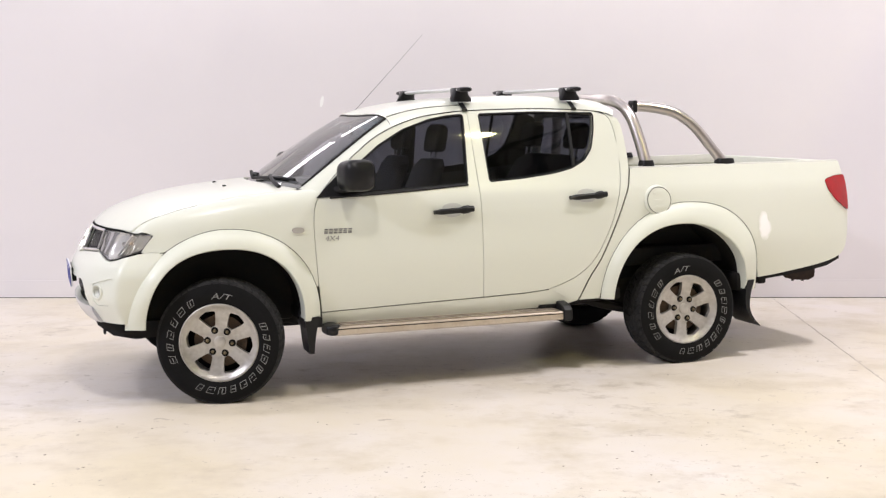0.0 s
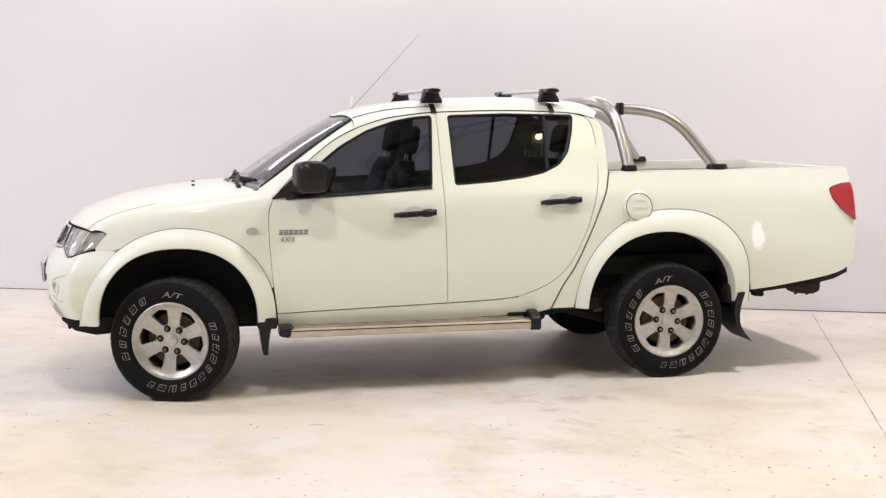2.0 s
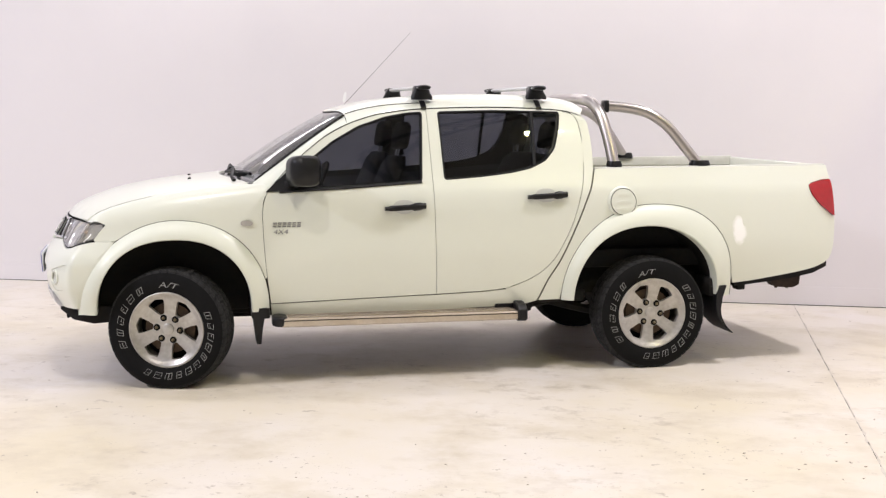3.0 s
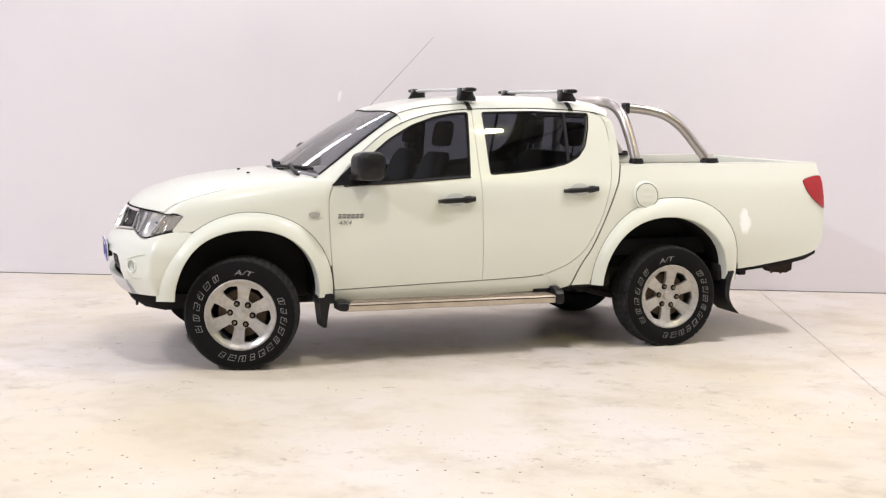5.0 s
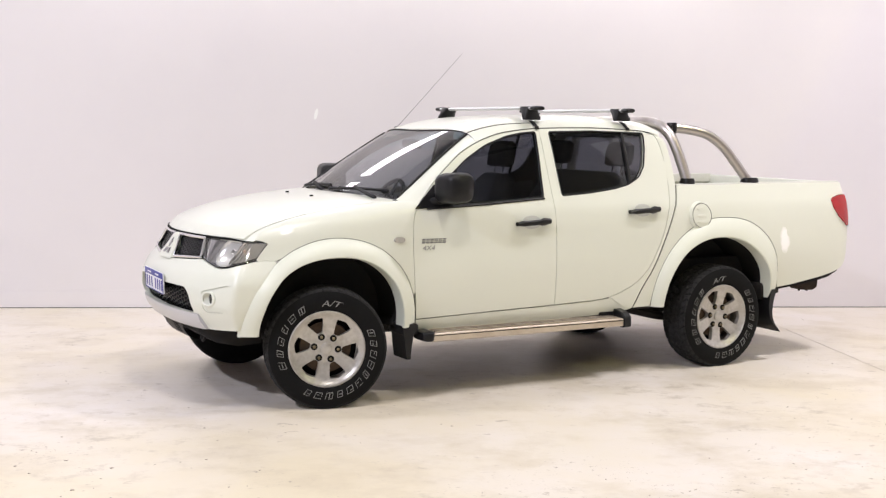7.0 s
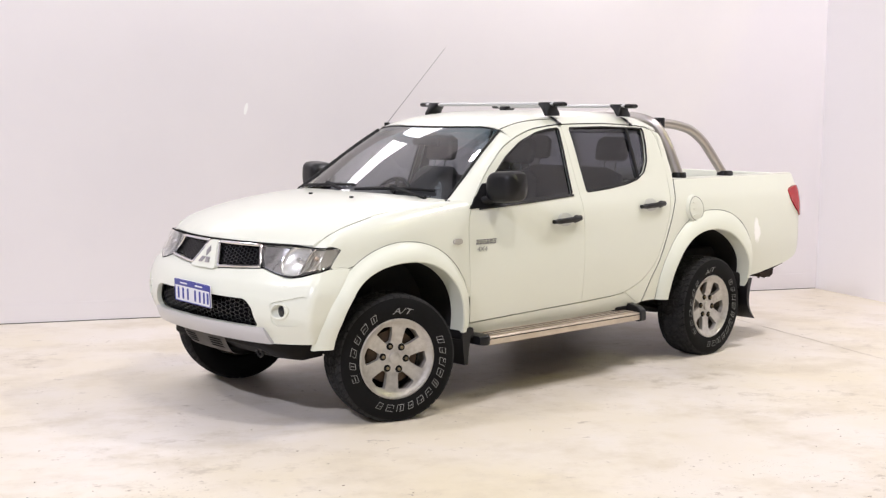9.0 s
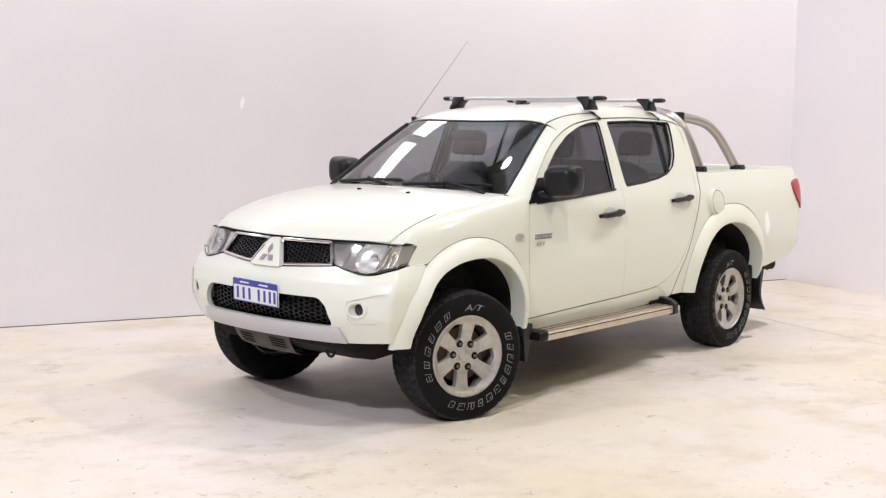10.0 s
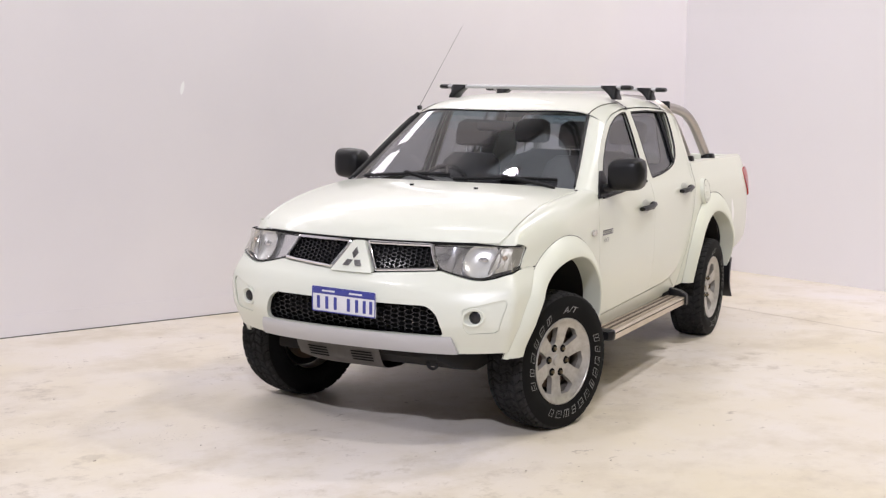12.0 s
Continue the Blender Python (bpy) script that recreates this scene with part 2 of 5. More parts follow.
def sheet(outline, to3d, step=0.04, holes=(), depth=None, bm=None):
    """A polygon with holes, laid on a surface by to3d(u, v), with edges turned in by the vector depth."""
    from mathutils.geometry import delaunay_2d_cdt
    loops = [resampled(outline, step)] + [resampled(h, step) for h in holes]
    pts, edges = [], []
    for lp in loops:
        k = len(pts)
        pts += lp
        edges += [(k + i, k + (i + 1) % len(lp)) for i in range(len(lp))]
    a = np.array(loops[0])
    lo, hi = a.min(0), a.max(0)
    g = np.array([(x + (step / 2 if j % 2 else 0), y) for j, y in enumerate(np.arange(lo[1] + step / 2, hi[1], step * 0.87))
                  for x in np.arange(lo[0] + step / 2, hi[0], step)])
    if len(g):
        ok = inside(g, loops[0])
        for lp in loops[1:]:
            ok &= ~inside(g, lp)
        for lp in loops:
            ok &= edge_gap(g, lp) > step * 0.45
        pts += [tuple(p) for p in g[ok]]
    verts, _, faces, *_ = delaunay_2d_cdt([Vector(p) for p in pts], edges, [], 0, 1e-6)
    V = np.array([tuple(v) for v in verts])
    cen = np.array([V[list(f)].mean(0) for f in faces])
    ok = inside(cen, loops[0])
    for lp in loops[1:]:
        ok &= ~inside(cen, lp)
    bm = bm or bmesh.new()
    vs = [bm.verts.new(to3d(*p)) for p in V]
    fs = []
    for f, good in zip(faces, ok):
        if good:
            try:
                fs.append(bm.faces.new([vs[i] for i in f]))
            except ValueError:
                pass
    if depth is not None:
        rim = {}
        dv = Vector(depth)
        for f in fs:
            for e in f.edges:
                if len(e.link_faces) == 1:
                    rim[e] = None
        low = {}
        for e in list(rim):
            for v in e.verts:
                if v not in low:
                    low[v] = bm.verts.new(v.co + dv)
        for e in list(rim):
            p, q = e.verts
            bm.faces.new((p, q, low[q], low[p]))
    for v in [v for v in vs if v.is_valid and not v.link_faces]:
        bm.verts.remove(v)
    return bm


def tube(path, r, seg=10, bm=None, closed=False, caps=True):
    bm = bm or bmesh.new()
    p = [Vector(q) for q in path]
    n = len(p)
    rs = r if isinstance(r, (list, tuple)) else [r] * n
    rings = []
    up = None
    for i in range(n):
        if closed:
            t = p[(i + 1) % n] - p[i - 1]
        else:
            t = p[min(i + 1, n - 1)] - p[max(i - 1, 0)]
        t.normalize()
        if up is None:
            up = t.orthogonal().normalized()
        up = (up - t * up.dot(t)).normalized()
        s = t.cross(up)
        rings.append([bm.verts.new(p[i] + (up * math.cos(2 * math.pi * k / seg) + s * math.sin(2 * math.pi * k / seg)) * rs[i]) for k in range(seg)])
    for i in range(n if closed else n - 1):
        a, b = rings[i], rings[(i + 1) % n]
        for k in range(seg):
            bm.faces.new((a[k], a[(k + 1) % seg], b[(k + 1) % seg], b[k]))
    if not closed and caps:
        bm.faces.new(rings[0][::-1])
        bm.faces.new(rings[-1])
    return bm


def loft(rings, bm=None, closed=True, caps=True):
    """Faces between rings of equally many points."""
    bm = bm or bmesh.new()
    R = [[bm.verts.new(p) for p in ring] for ring in rings]
    n = len(R[0])
    for a, b in zip(R, R[1:]):
        for k in range(n if closed else n - 1):
            bm.faces.new((a[k], a[(k + 1) % n], b[(k + 1) % n], b[k]))
    if caps and closed:
        bm.faces.new(R[0][::-1])
        bm.faces.new(R[-1])
    return bm


def box(x0, x1, y0, y1, z0, z1, bevel=0.0, bm=None, seg=2):
    b = bmesh.new()
    bmesh.ops.create_cube(b, size=1.0)
    for v in b.verts:
        v.co = Vector(((x0 + x1) / 2 + v.co.x * (x1 - x0), (y0 + y1) / 2 + v.co.y * (y1 - y0), (z0 + z1) / 2 + v.co.z * (z1 - z0)))
    if bevel:
        bmesh.ops.bevel(b, geom=b.edges[:], offset=bevel, segments=seg, affect="EDGES", profile=0.5)
    if bm is None:
        return b
    me = bpy.data.meshes.new("tmp")
    b.to_mesh(me)
    b.free()
    bm.from_mesh(me)
    bpy.data.meshes.remove(me)
    return bm


def moved(bm, m):
    bmesh.ops.transform(bm, matrix=m, verts=bm.verts[:])
    return bm


def superoval(cx, cz, a, b, p, n=24):
    return [(cx + a * math.copysign(abs(math.cos(t)) ** (2 / p), math.cos(t)), cz + b * math.copysign(abs(math.sin(t)) ** (2 / p), math.sin(t)))
            for t in (2 * math.pi * k / n for k in range(n))]


# ---------------------------------------------------------------- the room
WA = math.atan2(-0.430, 1.0)                     # the back wall's direction
WALL0 = Vector((-1.3, 4.01, 0))
WDIR = Vector((math.cos(WA), math.sin(WA), 0))
WNOR = Vector((-WDIR.y, WDIR.x, 0))              # away from the camera
CORNER = WALL0 + WDIR * 8.93


def wall_frame(o, d, n):
    return Matrix(((d.x, n.x, 0, o.x), (d.y, n.y, 0, o.y), (0, 0, 1, 0), (0, 0, 0, 1)))


def floor_material():
    """Cream-white worn floor paint: wide warm patches, dragged scuffs, specks of grit."""
    m = material("painted_concrete", (0.84, 0.80, 0.745), 0.42, bump=0.10, scale=14)
    nt = m.node_tree
    b = nt.nodes["Principled BSDF"]
    tc = nt.nodes["Texture Coordinate"]

    def tex(scale, stretch, detail, lo, hi, amount, rough=0.6):
        mp = nt.nodes.new("ShaderNodeMapping")
        mp.inputs["Scale"].default_value = stretch
        n = nt.nodes.new("ShaderNodeTexNoise")
        n.inputs["Scale"].default_value, n.inputs["Detail"].default_value, n.inputs["Roughness"].default_value = scale, detail, rough
        r = nt.nodes.new("ShaderNodeMapRange")
        for k, v in zip((1, 2, 3, 4), (lo, hi, 0.0, amount)):
            r.inputs[k].default_value = v
        nt.links.new(tc.outputs["Object"], mp.inputs[0])
        nt.links.new(mp.outputs[0], n.inputs["Vector"])
        nt.links.new(n.outputs["Fac"], r.inputs[0])
        return r.outputs[0]

    def times(a, c):
        k = nt.nodes.new("ShaderNodeMath")
        k.operation = "MULTIPLY"
        nt.links.new(a, k.inputs[0])
        nt.links.new(c, k.inputs[1])
        return k.outputs[0]

    last = None
    zone = tex(0.75, (1, 1, 1), 4, 0.46, 0.60, 1.0)
    layers = [
        (tex(0.45, (1, 1, 1), 6, 0.35, 0.64, 0.85, 0.60), (0.660, 0.587, 0.425)),
        (tex(1.7, (1, 1.15, 1), 10, 0.48, 0.66, 0.66, 0.66), (0.54, 0.475, 0.36)),
        (times(tex(4.5, (1, 1.2, 1), 12, 0.53, 0.64, 0.62, 0.70), zone), (0.42, 0.365, 0.285)),
        (times(tex(9.0, (1, 1.25, 1), 10, 0.60, 0.65, 0.70, 0.70), tex(1.1, (1, 1, 1), 3, 0.48, 0.58, 1.0)), (0.36, 0.305, 0.245)),
        (times(tex(24.0, (1, 1, 1), 7, 0.60, 0.635, 0.80, 0.7), tex(1.2, (1, 1, 1), 8, 0.55, 0.62, 1.0, 0.7)), (0.27, 0.22, 0.17)),
        (times(tex(60.0, (1, 1, 1), 4, 0.63, 0.655, 0.85), tex(1.9, (1, 1, 1), 6, 0.56, 0.66, 1.0, 0.7)), (0.20, 0.16, 0.12)),
        (tex(75.0, (1, 1.2, 1), 3, 0.735, 0.755, 0.75), (0.20, 0.165, 0.13)),
        (tex(18.0, (1, 1, 1), 5, 0.745, 0.76, 0.75, 0.65), (0.28, 0.23, 0.18)),
    ]
    for fac, colour in layers:
        mix = nt.nodes.new("ShaderNodeMix")
        mix.data_type = "RGBA"
        mix.inputs[6].default_value = (0.735, 0.69, 0.66, 1)
        mix.inputs[7].default_value = (*colour, 1)
        nt.links.new(fac, mix.inputs[0])
        if last is not None:
            nt.links.new(last, mix.inputs[6])
        last = mix.outputs[2]
    nt.links.new(last, b.inputs["Base Color"])
    return m


FLOOR = floor_material()
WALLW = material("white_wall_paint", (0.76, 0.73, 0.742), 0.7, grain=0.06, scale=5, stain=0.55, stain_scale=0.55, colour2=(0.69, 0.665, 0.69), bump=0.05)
# lighter copy of the wall paint stands in for stronger light there
WALLR = material("lit_side_wall_paint", (0.87, 0.85, 0.865), 0.7, grain=0.05, scale=6, stain=0.2, stain_scale=0.5, colour2=(0.82, 0.80, 0.82), bump=0.05)
SHED = material("shed_cladding", (0.42, 0.42, 0.43), 0.7, grain=0.2, scale=8, stain=0.4, stain_scale=0.8)
ROOFM = material("shed_roof", (0.55, 0.55, 0.56), 0.8, grain=0.3, scale=5)

TRUSS = material("dark_roof_steel", (0.05, 0.05, 0.055), 0.6, grain=0.3, scale=6)
ROOM = wall_frame(CORNER, WDIR, WNOR)


def room_box(name, x0, x1, y0, y1, z0, z1, mat, label, category="wall", bevel=0.0):
    ob = part(name, box(x0, x1, y0, y1, z0, z1, bevel), mat, None, label, smooth=False)
    ob.matrix_world = ROOM
    return tagged(ob, "", category, "", "structure")


JOINT = -1.95                                     # a saw-cut joint across the slab
room_box("floor", -19, JOINT - 0.003, -15, 0.2, -0.2, 0.0, FLOOR, "white painted concrete floor with scuffs and stains", "floor")
room_box("floor", JOINT + 0.003, 5.2, -15, 0.2, -0.2, 0.0, FLOOR, "white painted concrete floor beyond the saw-cut joint", "floor")
room_box("floor_joint", JOINT - 0.003, JOINT + 0.003, -15, 0.2, -0.2, -0.004, GREYGAP, "dark saw-cut joint in the concrete", "joint")
crumble = bmesh.new()
jr = random.Random(3)
edge = [[], []]
for k in range(301):
    wob = 0.004 * math.sin(k * 0.61) + jr.uniform(-0.003, 0.003)
    wide = 0.0020 + 0.0022 * jr.random() + (0.006 if jr.random() < 0.06 else 0.0)
    edge[0].append((JOINT + wob - wide, -15 + 0.05 * k, 0.0012))
    edge[1].append((JOINT + wob + wide, -15 + 0.05 * k, 0.0012))
loft(edge, crumble, closed=False)
cr = part("joint_edge", crumble, material("crumbled_joint", (0.53, 0.485, 0.43), 0.9, grain=0.8, scale=12, stain=0.6, stain_scale=2, colour2=(0.66, 0.61, 0.55)), None, "crumbled dirty edge along the saw-cut joint", smooth=False)
cr.matrix_world = ROOM
tagged(cr, "", "joint", "", "structure")
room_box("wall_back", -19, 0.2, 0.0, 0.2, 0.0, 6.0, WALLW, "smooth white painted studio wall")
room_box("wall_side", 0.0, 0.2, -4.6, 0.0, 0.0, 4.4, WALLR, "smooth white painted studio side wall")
room_box("wall_side_far", 5.0, 5.2, -15, 0.2, 0.0, 8.4, SHED, "grey shed wall beyond the studio wall")
room_box("baseboard", -19, -0.012, -0.004, 0.0, 0.0, 0.16, WALLW, "low white skirting along the studio wall", "baseboard", 0.003)
# thin dark strip stands in for the shadow where wall and floor meet
room_box("wall_foot_shade", -19, -0.012, -0.008, -0.0041, 0.0, 0.006, GREYGAP, "dark strip painted as the shade along the wall's foot", "trim")
room_box("wall_left", -19.2, -19, -15, 0.2, 0.0, 8.4, SHED, "dark grey shed wall")
room_box("wall_front", -19.2, 5.2, -15.2, -15, 0.0, 8.4, SHED, "dark grey shed wall")
room_box("wall_upper_back", -19, 5.2, 0.2, 0.4, 0.0, 8.4, SHED, "dark grey shed wall behind the studio wall")
room_box("ceiling", -19.2, 5.4, -15.2, 0.4, 8.4, 8.6, ROOFM, "dark shed roof", "ceiling")

# long lamps along the top of the studio wall
for k in range(4):
    a = -3.0 - 1.5 * k
    o = ROOM @ Vector((a, -0.08, 3.24))
    aim = ROOM @ Vector((a, -1.2, 2.6))
    lamp = area_lamp("batten_light", o.x, o.y, o.z, 1.34, 11, COOL, 0.38, aim)
    lamp.matrix_world = Matrix.Translation(o) @ Matrix.Rotation(WA, 4, "Z") @ pose(0, 0, 0, -40, 0, 0)
    bt = tagged(part("batten_lamp", box(-0.69, 0.69, 0.025, 0.075, 0.04, 0.10, 0.01), SHED), "long grey batten lamp along the wall top", "lamp", "batten lamps")
    bt.matrix_world = Matrix.Translation(o) @ Matrix.Rotation(WA, 4, "Z")
# unseen glowing roof sheets, added for a pale windscreen veil and cooler shadows
ROOF_GLOW = bpy.data.materials.new("roof_glow_sheet")
ROOF_GLOW.use_nodes = True
ROOF_GLOW.node_tree.nodes["Principled BSDF"].inputs["Base Color"].default_value = (0.75, 0.8, 0.85, 1)
ROOF_GLOW.node_tree.nodes["Principled BSDF"].inputs["Emission Color"].default_value = (0.78, 0.85, 1.0, 1)
ROOF_GLOW.node_tree.nodes["Principled BSDF"].inputs["Emission Strength"].default_value = 0.7
for k, a in enumerate((-11.6, -8.4, -5.2)):
    room_box("skylight", a, a + 1.9, -4.2, -0.1, 8.37, 8.395, ROOF_GLOW, "unseen glowing roof sheet added to lighten the windscreen", "skylight")
# steel roof trusses: two chords and a zigzag of braces
for a in (-15.5, -12.3, -9.1, -5.9, -2.7, 0.5, 3.7):
    tr = bmesh.new()
    box(a - 0.05, a + 0.05, -15, 0.2, 8.26, 8.36, 0, tr)
    box(a - 0.05, a + 0.05, -15, 0.2, 7.60, 7.69, 0, tr)
    for k in range(15):
        tube([(a, -15 + k, 7.65), (a, -14.5 + k, 8.3), (a, -14 + k, 7.65)], 0.03, 6, bm=tr)
    tro = part("roof_truss", tr, TRUSS, None, "dark steel truss under the shed roof", smooth=False)
    tro.matrix_world = ROOM
    tagged(tro, "", "roof truss", "", "structure")
# horizontal cladding ribs on the shed wall behind
ribs = bmesh.new()
for k in range(20):
    box(-19, 5.0, -15.0, -14.94, 0.3 + 0.4 * k, 0.42 + 0.4 * k, 0, ribs)
rb0 = part("cladding_ribs", ribs, TRUSS, None, "horizontal ribs of the shed wall", smooth=False)
rb0.matrix_world = ROOM
tagged(rb0, "", "wall", "", "structure")


# ---------------------------------------------------------------- the truck: surfaces (front axle at x = 0, nose towards -x)
wz = curve([0.40, 0.50, 0.60, 0.80, 1.00, 1.12, 1.19, 1.22, 1.62, 1.66], [0.785, 0.802, 0.815, 0.830, 0.828, 0.815, 0.790, 0.778, 0.628, 0.605])


def half(x, z):
    """Half the body's width at x and z."""
    w = wz(z)
    if x < 0.1:
        w -= (0.085 + 0.20 * max(0.0, min(1.0, (z - 0.74) / 0.2)) + 0.08 * max(0.0, min(1.0, (0.6 - z) / 0.15))) * (0.1 - x) ** 2
    w += 0.028 * math.exp(-((x - 3.45) / 0.5) ** 2 - ((z - 0.80) / 0.24) ** 2)
    if x > 3.9:
        w -= 0.12 * (x - 3.9) ** 2 + 12.0 * max(0.0, x - 4.16) ** 3
    return w


nose_x = curve([0.44, 0.50, 0.56, 0.62, 0.70, 0.78, 0.83, 0.90, 0.985, 1.02], [-0.672, -0.704, -0.738, -0.757, -0.757, -0.738, -0.700, -0.655, -0.610, -0.592])


def nose(y, z):
    """x of the front face: rounded in plan, more upright and more pointed above the bumper."""
    up = max(0.0, min(1.0, (z - 0.68) / 0.14))
    return nose_x(z) + (0.17 + 0.17 * up) * y * y + 0.25 * (1 - up) * y ** 4


rise = curve([0, 0.03, 0.08, 0.20, 0.30, 0.50, 0.70, 0.95, 1.15], [0, 0.035, 0.068, 0.117, 0.149, 0.188, 0.214, 0.236, 0.244])
yseam = curve([-0.45, -0.36, -0.2, 0.0, 0.25, 0.55], [0.690, 0.706, 0.706, 0.702, 0.708, 0.735])


def hood_z(x, y):
    u = max(0.0, x - nose(y, 0.985))
    return 0.985 + rise(u) - 0.024 * (abs(y) / 0.72) ** 3 * min(1.0, u / 0.3)


door_top = curve([0.60, 0.72, 0.85, 0.98, 1.15, 1.32, 1.60, 2.0, 2.37, 2.50], [1.160, 1.285, 1.397, 1.490, 1.566, 1.610, 1.638, 1.646, 1.634, 1.620])
roof_z = curve([1.0, 1.1, 1.2, 1.4, 1.7, 2.0, 2.3, 2.5, 2.6, 2.64], [1.610, 1.643, 1.671, 1.706, 1.729, 1.736, 1.728, 1.711, 1.685, 1.65])


def roof_pt(x, v):
    """A point of the roof; v from -1 to 1 across it."""
    zb = door_top(min(x, 2.50)) + 0.006 - max(0.0, x - 2.50) * 0.35
    yb = half(x, zb)
    zc = max(roof_z(x), zb + 0.02)
    return (x, yb * v, zc - (zc - zb) * abs(v) ** 6)


def screen_pt(s, y):
    """The windscreen: s from 0 at the cowl to 1 at the roof; y as a share of half its width."""
    hw = 0.695 + (0.555 - 0.695) * s + (0.028 if y > 0 else 0.0) * abs(y) ** 3
    yy = hw * y
    x0, x1 = 0.36 + 0.14 * y * y, 1.03 + 0.05 * y * y
    z1 = roof_pt(1.03 + 0.05 * y * y, yy / 0.66)[2] - 0.008
    z0 = 1.205 - 0.01 * y * y
    return (x0 + (x1 - x0) * s, yy, z0 + (z1 - z0) * s + 0.096 * s * (1 - s))


truck = thing("pickup_truck", "white four-door pickup truck with stainless sports bar on studio floor", "pickup truck")

FRONT_LINE = spline([(0.612, 1.168), (0.583, 1.130), (0.562, 1.060), (0.560, 0.95), (0.574, 0.72), (0.602, 0.478)], 6)
REAR_LINE = spline([(2.455, 1.620), (2.516, 1.606), (2.546, 1.566), (2.562, 1.479), (2.568, 1.376), (2.558, 1.239), (2.536, 1.137), (2.503, 1.018), (2.468, 0.914), (2.410, 0.794), (2.357, 0.707), (2.289, 0.640), (2.20, 0.586), (2.05, 0.533), (1.90, 0.517)], 6)
MID_X = lambda z: 1.613 - (z - 0.507) * 0.030
top_pts = lambda a, b, n: [(a + (b - a) * i / n, door_top(a + (b - a) * i / n)) for i in range(n + 1)]
FDOOR = top_pts(0.612, MID_X(1.63), 26) + [(MID_X(1.2), 1.2), (MID_X(0.8), 0.8), (1.613, 0.507), (1.2, 0.496), (0.9, 0.487)] + FRONT_LINE[::-1][:-1]
RDOOR = top_pts(MID_X(1.63), 2.455, 20) + REAR_LINE[1:] + [(1.613, 0.507), (MID_X(0.8), 0.8), (MID_X(1.2), 1.2)]
FWIN = rounded([(0.665, 1.150), (0.86, 1.340), (0.99, 1.440), (1.15, 1.529), (1.32, 1.586), (1.44, 1.608), (1.550, 1.617), (1.524, 1.200)], 0.022)
RWIN = rounded([(1.652, 1.618), (2.00, 1.627), (2.425, 1.618), (2.432, 1.60), (2.418, 1.514), (2.382, 1.394), (2.322, 1.322), (2.225, 1.275), (2.10, 1.248), (1.90, 1.224), (1.668, 1.208)], 0.02)


def arch(cx, a, h, z0, p, n=40, front=0.0, rear_a=0.0):
    """A wheel-arch line; its front half may have a power, its rear half a width of its own."""
    out = []
    for k in range(n + 1):
        t = math.pi * (1 - k / n)
        q = front if front and k < n / 2 else p
        w = rear_a if rear_a and k > n / 2 else a
        out.append((cx + w * math.copysign(abs(math.cos(t)) ** (2 / q), math.cos(t)), z0 + h * abs(math.sin(t)) ** (2 / q)))
    return out


F_OUT, F_IN = arch(0.041, 0.554, 0.55, 0.440, 2.2, 40, 1.87), arch(0.042, 0.445, 0.44, 0.440, 2.25)
R_OUT, R_IN = arch(3.0, 0.588, 0.597, 0.447, 2.5, 40, 2.0, 0.552), arch(2.955, 0.474, 0.463, 0.447, 2.15)


def front_y(x, z):
    lo, hi = 0.3, 1.0
    for _ in range(24):
        y = (lo + hi) / 2
        lo, hi = (y, hi) if nose(y, z) < x else (lo, y)
    return lo


def flare(inner, outer, side, bulge=0.052):
    """A wheel-arch flare between the seam on the body and its lip, turned in behind."""
    bm = bmesh.new()
    rows = []
    for v in (0.0, 0.05, 0.15, 0.3, 0.5, 0.7, 0.85, 0.95, 1.0, 1.03, 1.03):
        row = []
        for (xo, zo), (xi, zi) in zip(outer, inner):
            x, z = xo + (xi - xo) * min(v, 1.0), zo + (zi - zo) * min(v, 1.0)
            base = half(xo, max(0.45, zo))
            if xo < -0.2:
                base = min(base, front_y(xo, max(0.45, zo)) + 0.004)
            y = base - 0.004 + bulge * min(1.0, math.sin(min(v, 1.0) * math.pi / 2) ** 0.75) - (0.006 if v > 0.96 else 0)
            row.append([x, y, z])
        rows.append(row)
    for r in rows[-1]:
        r[1] -= 0.10
    R = [[bm.verts.new((x, side * y, z)) for x, y, z in row] for row in rows]
    for a, b in zip(R, R[1:]):
        for k in range(len(a) - 1):
            bm.faces.new((a[k], a[k + 1], b[k + 1], b[k]))
    # close the two feet
    for end in (0, -1):
        lo = [bm.verts.new((r[end].co.x, side * 0.76, r[end].co.z)) for r in R[:-1]]
        for k in range(len(lo) - 1):
            bm.faces.new((R[k][end], R[k + 1][end], lo[k + 1], lo[k]))
    return bm


def on_side(side, inset=0.0):
    return lambda x, z: (x, side * (half(x, z) - inset), z)


def window_set(side, door, outline, name, split=None):
    part("window_glass", facing(sheet(grown(outline, 0.008), lambda x, z: (x, side * (half(x, z) - 0.014 - 0.05 * max(0.0, x - 2.23)), z), 0.06), (1.5, 0, 1.2)), TINT, door, "dark tinted window glass")
    ring = [on_side(side, 0.004)(x, z) for x, z in resampled(outline, 0.03)]
    part("window_seal", tube(ring, 0.0062, 6, closed=True), TRIM, door, "black rubber window seal")
    if split:
        part("window_divider", tube([on_side(side, 0.006)(x, z) for x, z in split], 0.012, 6), TRIM, door, "black window divider bar")


